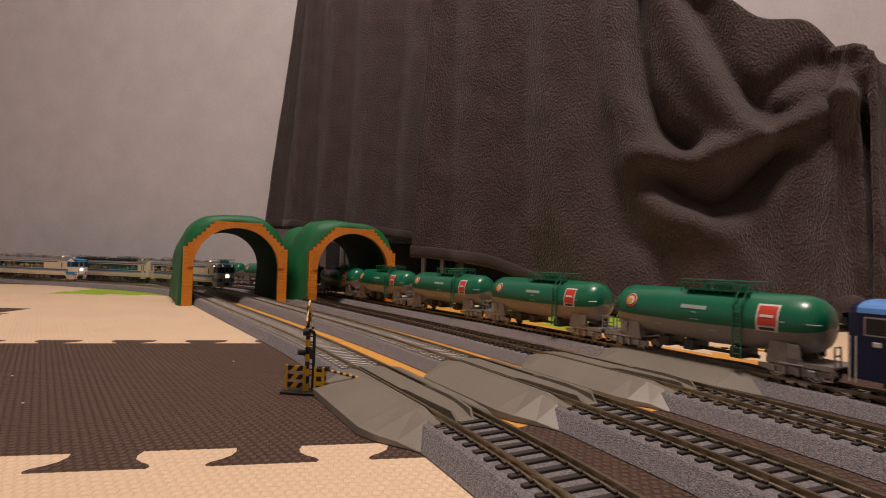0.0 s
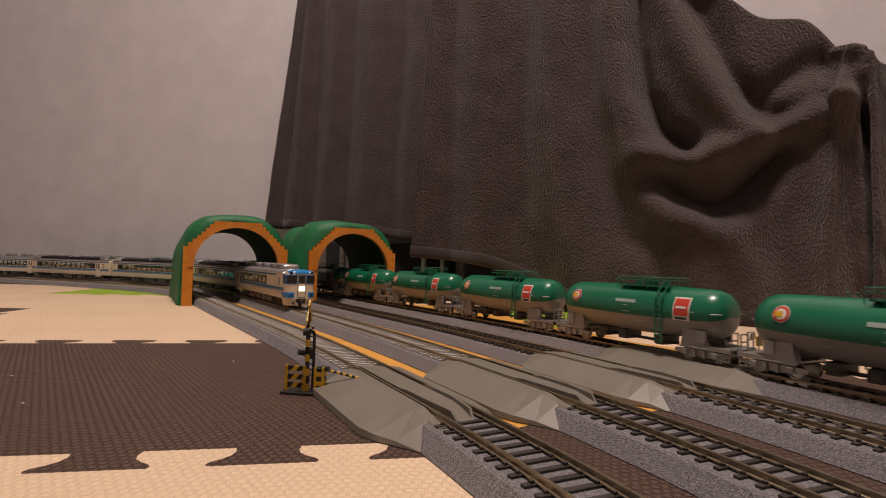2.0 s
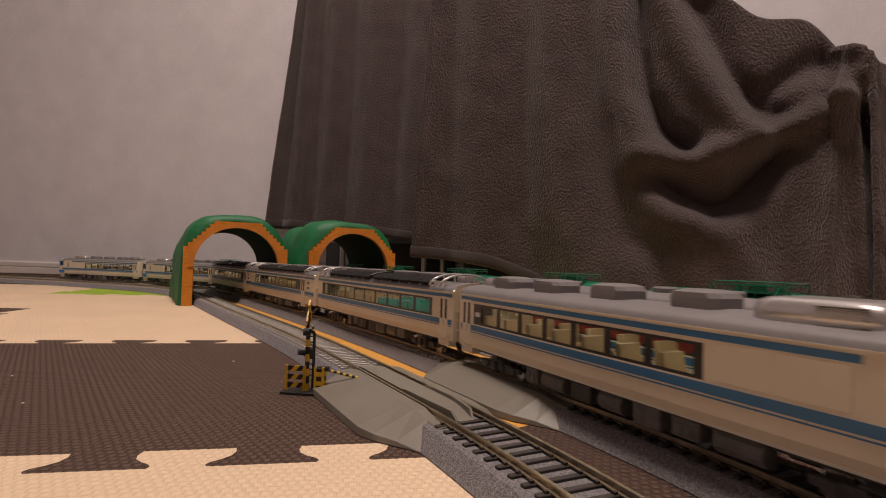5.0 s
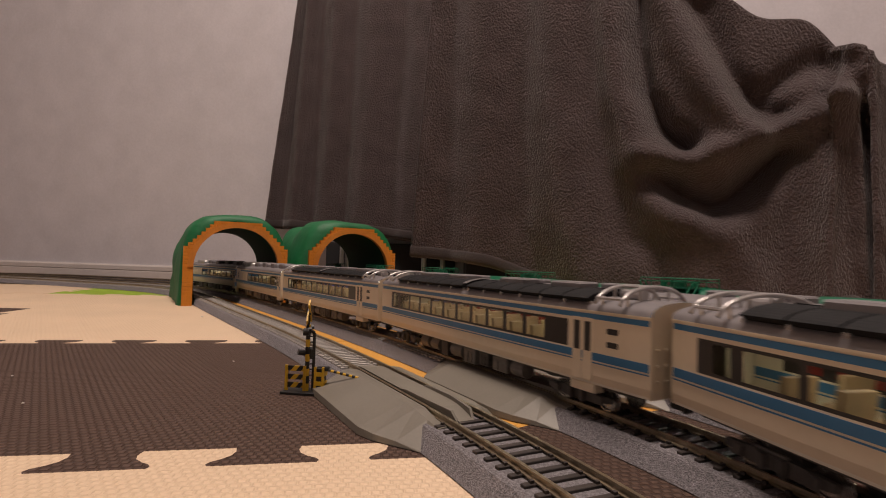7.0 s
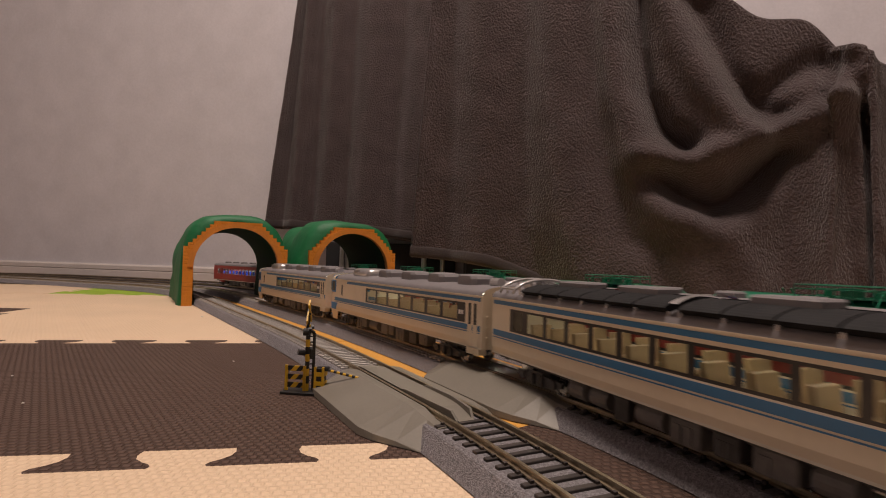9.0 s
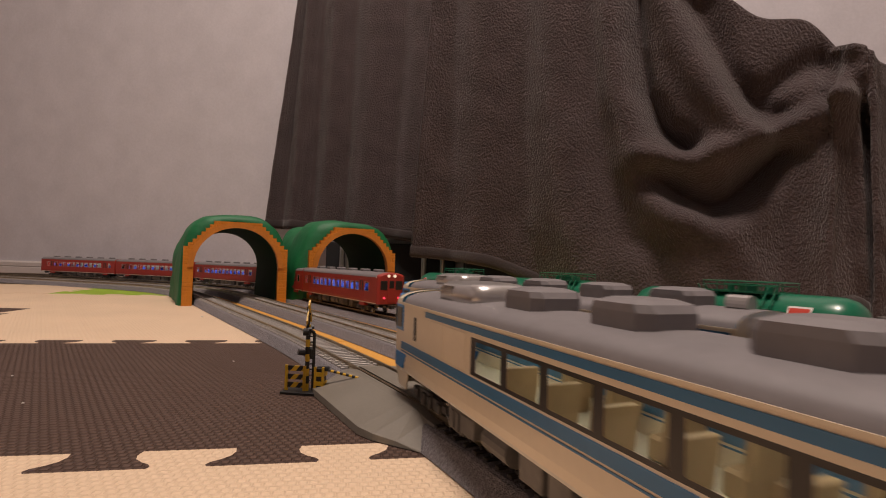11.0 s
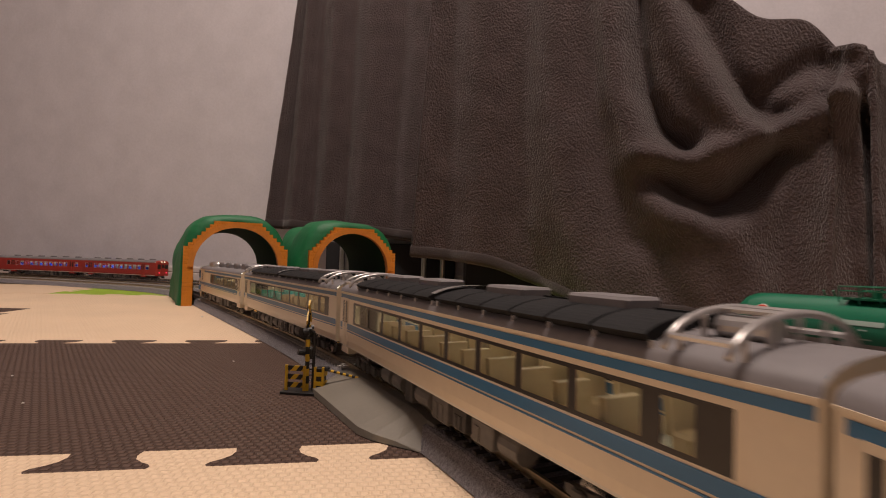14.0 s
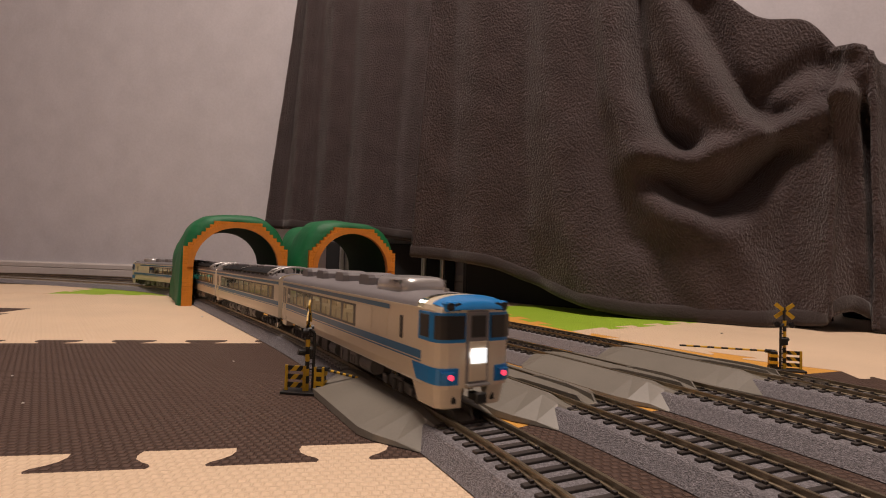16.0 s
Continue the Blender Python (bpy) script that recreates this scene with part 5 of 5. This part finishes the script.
    for x in (0.0048, 0.0092):
        box(bm, x, x + 0.0012, -0.0006, 0.0006, 0.0012, 0.0150, 1)
    gm = part("gate_machine", bm, MY, root)
    bm = bmesh.new()
    striped(bm, (0.0085, 0.0015, 0.0140), (0.0085 + arm_len, 0.0015, 0.0140 + arm_rise), 0.00075, 0, 13)
    tube(bm, (0.0062, 0.0015, 0.0138), (0.0125, 0.0015, 0.0141), 0.0014, 8, 0)
    part("gate_arm", bm, MY, gm, "striped gate arm")
    root.matrix_world = m
    return root


crossing_signal(Matrix.Translation((-0.0730, 0.2800, 0)) @ Matrix.Rotation(radians(-8), 4, "Z"),
                "black and yellow crossing signal with lowered gate on brown mat", 0.0225, -0.0042, radians(106))
crossing_signal(Matrix.Translation((0.2600, 0.3870, 0)) @ Matrix.Rotation(radians(164), 4, "Z"),
                "yellow crossing signal with lowered gate on beige mat", 0.0640, 0.0, radians(180))

# ---------- fleece blanket over furniture ----------
B_LOW = np.array([(-.056, .99, .084), (.018, .97, .078), (.09, .93, .068), (.146, .89, .044), (.201, .83, .021), (.257, .775, .007),
                  (.311, .74, .001), (.369, .71, .0), (.423, .695, .002), (.466, .68, .005), (.5, .665, .011), (.526, .66, .029),
                  (.551, .655, .020), (.559, .645, .004), (.635, .70, .012), (.761, .80, .012)])
B_TOP = np.array([(-0.026, 0.97, 0.649), (0.039, 0.94, 0.633), (0.109, 0.905, 0.614), (0.172, 0.865, 0.592), (0.23, 0.825, 0.57), (0.281, 0.785, 0.539),
                  (0.328, 0.75, 0.503), (0.391, 0.725, 0.47), (0.439, 0.71, 0.431), (0.492, 0.695, 0.42), (0.524, 0.68, 0.378),
                  (0.523, 0.66, 0.371), (0.537, 0.65, 0.365), (0.546, 0.645, 0.356), (0.582, 0.68, 0.361), (0.68, 0.76, 0.38)])


def catmull(P, u):
    k = np.clip(u, 0, 0.99999) * (len(P) - 1)
    i = int(k)
    f = k - i
    p0, p1, p2, p3 = P[max(i - 1, 0)], P[i], P[i + 1], P[min(i + 2, len(P) - 1)]
    return 0.5 * (2 * p1 + (p2 - p0) * f + (2 * p0 - 5 * p1 + 4 * p2 - p3) * f**2 + (3 * p1 - p0 - 3 * p2 + p3) * f**3)


# folds as lines over the sheet (along, up), with half width and height
FOLDS = [
    ([(0.295, 0.967), (0.315, 0.758), (0.335, 0.575), (0.365, 0.442), (0.395, 0.375), (0.435, 0.317)], 0.030, 0.020),
    ([(0.335, 0.992), (0.345, 0.792), (0.365, 0.658), (0.395, 0.567), (0.430, 0.525)], 0.020, -0.044),
    ([(0.38, 0.975), (0.42, 0.808), (0.455, 0.692), (0.49, 0.617), (0.52, 0.608)], 0.022, 0.020),
    ([(0.44, 0.95), (0.485, 0.808), (0.525, 0.725), (0.56, 0.692)], 0.024, -0.020),
    ([(0.385, 0.458), (0.43, 0.475), (0.47, 0.517), (0.525, 0.575), (0.585, 0.633), (0.635, 0.717), (0.715, 0.8)], 0.020, 0.026),
    ([(0.395, 0.408), (0.425, 0.375), (0.465, 0.358), (0.505, 0.4), (0.545, 0.492), (0.58, 0.575)], 0.026, -0.062),
    ([(0.365, 0.408), (0.41, 0.325), (0.455, 0.283), (0.505, 0.317), (0.555, 0.417), (0.605, 0.583)], 0.028, 0.008),
    ([(0.715, 0.8), (0.685, 0.633), (0.67, 0.425), (0.67, 0.225), (0.69, 0.008)], 0.034, 0.026),
    ([(0.8, 0.783), (0.81, 0.492), (0.82, 0.208), (0.83, 0.008)], 0.016, -0.034),
    ([(0.54, 0.75), (0.59, 0.825), (0.645, 0.925)], 0.020, -0.012),
    ([(0.58, 0.733), (0.63, 0.8), (0.735, 0.883), (0.81, 0.933)], 0.020, 0.007),
    ([(0.745, 0.992), (0.8, 0.983)], 0.020, 0.008),
    ([(0.58, 0.45), (0.595, 0.258), (0.6, 0.025)], 0.030, -0.014),
    ([(0.495, 0.25), (0.53, 0.133), (0.54, 0.008)], 0.030, 0.012),
    ([(0.265, 0.967), (0.285, 0.642), (0.31, 0.4), (0.355, 0.225)], 0.026, -0.014),
    ([(0.21, 0.967), (0.23, 0.55), (0.265, 0.25), (0.315, 0.008)], 0.034, 0.018),
    ([(0.155, 0.967), (0.165, 0.525), (0.185, 0.175), (0.215, 0.008)], 0.026, -0.016),
    ([(0.09, 0.958), (0.1, 0.508), (0.115, 0.017)], 0.024, 0.014),
    ([(0.04, 0.958), (0.045, 0.5), (0.055, 0.008)], 0.016, -0.014),
    ([(0.0, 0.958), (0.0, 0.492), (0.0, 0.008)], 0.012, 0.016),
    ([(0.39, 0.183), (0.42, 0.083), (0.45, 0.0)], 0.026, -0.012),
]
# the sheet by the wall hangs in straight soft pleats
PLEATS = [([(a, 1.0), (a + lean, 0.0)], w, h) for a, lean, w, h in (
    (0.02, 0.0, 0.014, 0.016), (0.10, 0.01, 0.016, -0.014), (0.19, 0.02, 0.022, 0.014), (0.30, 0.02, 0.02, -0.012), (0.40, 0.01, 0.024, 0.015),
    (0.50, 0.0, 0.016, -0.013), (0.60, 0.0, 0.03, 0.012), (0.72, 0.0, 0.02, -0.012))]


def fold_height(folds, U, V, sx, sy):
    """Summed ridges and hollows at arrays of (along, up)."""
    px, py = U * sx, V * sy
    h = np.zeros_like(px)
    for pts, w, amp in folds:
        best = np.full_like(px, 9.0)
        for (a0, b0), (a1, b1) in zip(pts[:-1], pts[1:]):
            dx, dy = (a1 - a0) * sx, (b1 - b0) * sy
            t = np.clip(((px - a0 * sx) * dx + (py - b0 * sy) * dy) / (dx * dx + dy * dy + 1e-12), 0, 1)
            best = np.minimum(best, np.hypot(px - a0 * sx - t * dx, py - b0 * sy - t * dy))
        h += amp * np.exp(-(best / w) ** 2)
    return h


def sheet(name, low, top, nu, nv, folds, back, label, ripple=0.006, size=(0.90, 0.55)):
    us, vs = np.linspace(0, 1, nu + 1), np.linspace(0, 1, nv + 1)
    U, V = np.meshgrid(us, vs)
    H = fold_height(folds, U, V, *size)
    # round the crests where ridges meet
    for _ in range(6):
        H[1:-1, 1:-1] = (H[1:-1, 1:-1] * 4 + H[:-2, 1:-1] + H[2:, 1:-1] + H[1:-1, :-2] + H[1:-1, 2:]) / 8
    lows = np.array([catmull(low, u) for u in us])
    tops = np.array([catmull(top, u) for u in us])
    tan = np.gradient(lows + tops, axis=0)
    nor = np.stack([tan[:, 1], -tan[:, 0], np.zeros(nu + 1)], 1)
    for _ in range(12):
        nor[1:-1] = (nor[:-2] + 2 * nor[1:-1] + nor[2:]) / 4
    nor /= np.linalg.norm(nor, axis=1)[:, None]
    bm = bmesh.new()
    grid = []
    for j, v in enumerate(vs):
        row = []
        for i, u in enumerate(us):
            h = H[j, i] + ripple * noise.noise(Vector((u * 9, v * 1.6, 3.0))) + 0.4 * ripple * noise.noise(Vector((u * 26, v * 9, 7.0)))
            row.append(bm.verts.new(lows[i] * (1 - v) + tops[i] * v + nor[i] * h))
        grid.append(row)
    # over the edge and back across the top
    for j in range(1, 9):
        k = j / 8
        row = []
        for i in range(nu + 1):
            n = grid[nv][i].co
            row.append(bm.verts.new((n[0] + back[0] * k, n[1] + back[1] * k, n[2] + 0.010 * math.sin(min(1.0, k * 3) * math.pi / 2) - 0.06 * k * k)))
        grid.append(row)
    for a, b in zip(grid[:-1], grid[1:]):
        for i in range(nu):
            bm.faces.new((a[i], a[i + 1], b[i + 1], b[i]))
    hem_line = [np.array(v.co) for v in grid[max(1, nv // 60)]]
    ob = part(name, bm, M_BLANKET, None, smooth=True)
    mod = ob.modifiers.new("thickness", "SOLIDIFY")
    mod.thickness, mod.offset = 0.006, 0.0
    # stitched hem along the lower edge
    bm = bmesh.new()
    rings = []
    for i in range(nu + 1):
        up = (tops[i] - lows[i]) / np.linalg.norm(tops[i] - lows[i])
        q = hem_line[i] - up * 0.009
        q[2] = max(q[2], 0.0005)
        rings.append([tuple(q + nor[i] * o + up * z) for o, z in ((0.0050, 0.001), (0.0072, 0.006), (0.0066, 0.018), (0.0030, 0.0225), (-0.003, 0.0225), (-0.004, 0.001))])
    loft(bm, rings, closed=True, caps=True)
    part("hem", bm, M_HEM, ob, "stitched fleece hem", smooth=True)
    return tagged(ob, label, "blanket", group="fleece blankets")


sheet("fleece_blanket", B_LOW, B_TOP, 300, 190, FOLDS, (0.0, 0.14), "brown-grey fleece blanket draped in swags over furniture")
L_LOW = np.array([(-.445, 1.285, .150), (-.38, 1.275, .147), (-.30, 1.27, .143), (-.20, 1.24, .138), (-.08, 1.20, .122), (.06, 1.16, .11)])
L_TOP = np.array([(-.385, 1.30, .735), (-.35, 1.29, .80), (-.28, 1.285, .83), (-.18, 1.26, .84), (-.06, 1.22, .84), (.06, 1.18, .84)])
sheet("fleece_blanket", L_LOW, L_TOP, 150, 60, PLEATS, (0.0, 0.02), "brown-grey fleece blanket hanging flat near the wall", 0.006, (0.52, 0.62))

# clothes rack poles, and added black shapes for the shade underneath
for x, y, top in ((-0.243, 1.225, 0.13), (-0.232, 1.235, 0.13), (-0.04, 1.09, 0.115), (0.0, 1.085, 0.115)):
    root = tagged(empty("rack_pole"), "thin grey metal rack pole under the blanket", "rack pole", group="rack poles")
    bm = bmesh.new()
    tube(bm, (0, 0, 0.006), (0, 0, top), 0.0055, 12)
    part("pole", bm, M_POLE, root)
    bm = bmesh.new()
    tube(bm, (0, 0, -0.002), (0, 0, 0.010), 0.009, 12)
    part("foot", bm, M_BLACK, root)
    root.location = (x, y, 0)
# thin black panel added as the shade below the hanging sheet
bm = bmesh.new()
box(bm, -0.285, 0.03, 1.240, 1.252, -0.0021, 0.118, bevel=0.002)
tagged(part("low_shade_panel", bm, M_CLOTHSHADE), "black panel standing in for the shade beneath the blanket", "cabinet")
# black block added for the covered furniture; blocks light behind the hem
bm = bmesh.new()
prism(bm, [(x, y, -0.0021) for x, y in ((0.05, 1.06), (0.15, 0.99), (0.27, 0.87), (0.38, 0.80), (0.50, 0.77), (0.60, 0.78), (0.66, 0.86), (0.66, 1.12), (0.05, 1.22))], (0, 0, 0.345))
bmesh.ops.bevel(bm, geom=list(bm.edges), offset=0.004, segments=2, affect="EDGES")
tagged(part("furniture_shade_block", bm, M_CLOTHSHADE), "added black furniture block that keeps the space beneath the draped blanket dark", "cabinet")
bm = bmesh.new()
rings = []
for z, k in ((-0.0021, 0.92), (0.02, 1.0), (0.2, 0.98), (0.34, 1.0), (0.40, 0.9), (0.415, 0.6)):
    rings.append([(0.80 + 0.105 * k * math.cos(a) * (1 + 0.04 * math.sin(5 * a)), 0.86 + 0.10 * k * math.sin(a), z) for a in np.linspace(0, 2 * math.pi, 32, endpoint=False)])
loft(bm, rings, caps=True)
tagged(part("black_bag", bm, M_CLOTHSHADE, smooth=True), "black cloth bag standing behind the blanket", "bag")

# crumbs and a hair on the mats
for x, y, r in ((-0.062, 0.152, 0.0008), (-0.20, 0.247, 0.0006), (-0.145, 0.36, 0.0006), (-0.02, 0.36, 0.0005), (-0.29, 0.62, 0.0010), (-0.085, 0.40, 0.0006), (0.33, 0.60, 0.0010), (-0.25, 0.30, 0.0006)):
    bm = bmesh.new()
    bmesh.ops.create_icosphere(bm, subdivisions=1, radius=r)
    for v in bm.verts:
        v.co.x *= 1.5
        v.co.z = v.co.z * 0.6 + r * 0.5
    ob = part("crumb", bm, M_UNDER if x > -0.1 else M_WHITE)
    ob.location = (x, y, 0.0002)
    tagged(ob, "tiny crumb of dust on a foam mat", "crumb", group="crumbs on the mats")


# ---------- trains on their loops ----------
PITCH, TANK_PITCH, RED_PITCH = 0.2685, 0.168, 0.257
cab_a = cab_car(True, False)      # leads towards the camera, lamps lit
cab_b = cab_car(False, True)      # trailing ends with red lamps
mid_a = mid_car(False)
mid_g = mid_car(True, False)
mid_t = mid_car(False, False)
tank_a = tank_wagon()
loco = locomotive()
red_cab = red_car(True)
red_mid = red_car(False)
I4 = Matrix.Identity(4)

# vehicle, loop, centre along the loop at 0 s, speed along the loop, +1 if it faces growing distance, bogie half spacing
VEHICLES = []
# train on the second loop, coming towards the camera
F1, V1 = 1.1326, -0.2097
for k, (src, face, own) in enumerate(((cab_a, -1, 1), (mid_g, 1, 1), (mid_a, -1, 1), (mid_a, -1, 0), (cab_b, 1, 0), (cab_b, 1, 0))):
    VEHICLES.append((src if own else copy_thing(src, I4), 1, F1 + PITCH * (k + 0.5), V1, face, 0.0885))
# train on the inner loop, going away
T2, V2 = -3.0249, 0.2028
for k, (src, face, own) in enumerate(((cab_b, -1, 0), (mid_t, -1, 1), (mid_g, -1, 0), (cab_b, 1, 1))):
    VEHICLES.append((src if own else copy_thing(src, I4), 0, T2 + PITCH * (k + 0.5), V2, face, 0.0885))
# red local train on the third loop, going away
R3, V3 = -0.7273, 0.238
for k, (src, face) in enumerate(((red_cab, 1), (red_mid, 1), (red_mid, -1), (red_mid, 1), (red_cab, -1))):
    ob = src if k < 2 else copy_thing(src, I4)
    VEHICLES.append((ob, 2, R3 - RED_PITCH * (k + 0.5), V3, face, 0.0855))
# oil train on the outer loop, coming towards the camera
H4, V4 = 0.2742, -0.139
VEHICLES.append((loco, 3, H4 - 0.0950, V4, -1, 0.055))
for k in range(12):
    ob = tank_a if k == 0 else copy_thing(tank_a, I4)
    VEHICLES.append((ob, 3, H4 + TANK_PITCH * (k + 0.5), V4, -1, 0.060))


def ride(loop, s, face, reach):
    """The pose of a vehicle whose bogies stand on the loop reach metres before and behind s."""
    a, b = on_track(loop, s - reach * face)[0], on_track(loop, s + reach * face)[0]
    d = b - a
    m = (a + b) / 2
    return Matrix.Translation((m[0], m[1], RAIL_Z)) @ Matrix.Rotation(math.atan2(d[1], d[0]), 4, "Z")


# the red train gathers speed on its way: metres gained or lost against an even pace
RED_GAIN = ((0.0, 0.0), (4.2, 0.0), (6.5, -0.05), (9.0, -0.06), (10.0, -0.015), (11.5, 0.084), (14.0, 0.227), (16.0, 0.346))


def motions():
    for ob, loop, s0, speed, face, reach in VEHICLES:
        rows = []
        for k in range(41):
            t = k * 0.4
            gain = float(np.interp(t, *zip(*RED_GAIN))) if loop == 2 else 0.0
            rows.append((t, ride(loop, s0 + speed * t + gain, face, reach)))
        walk(ob, rows)


motions()
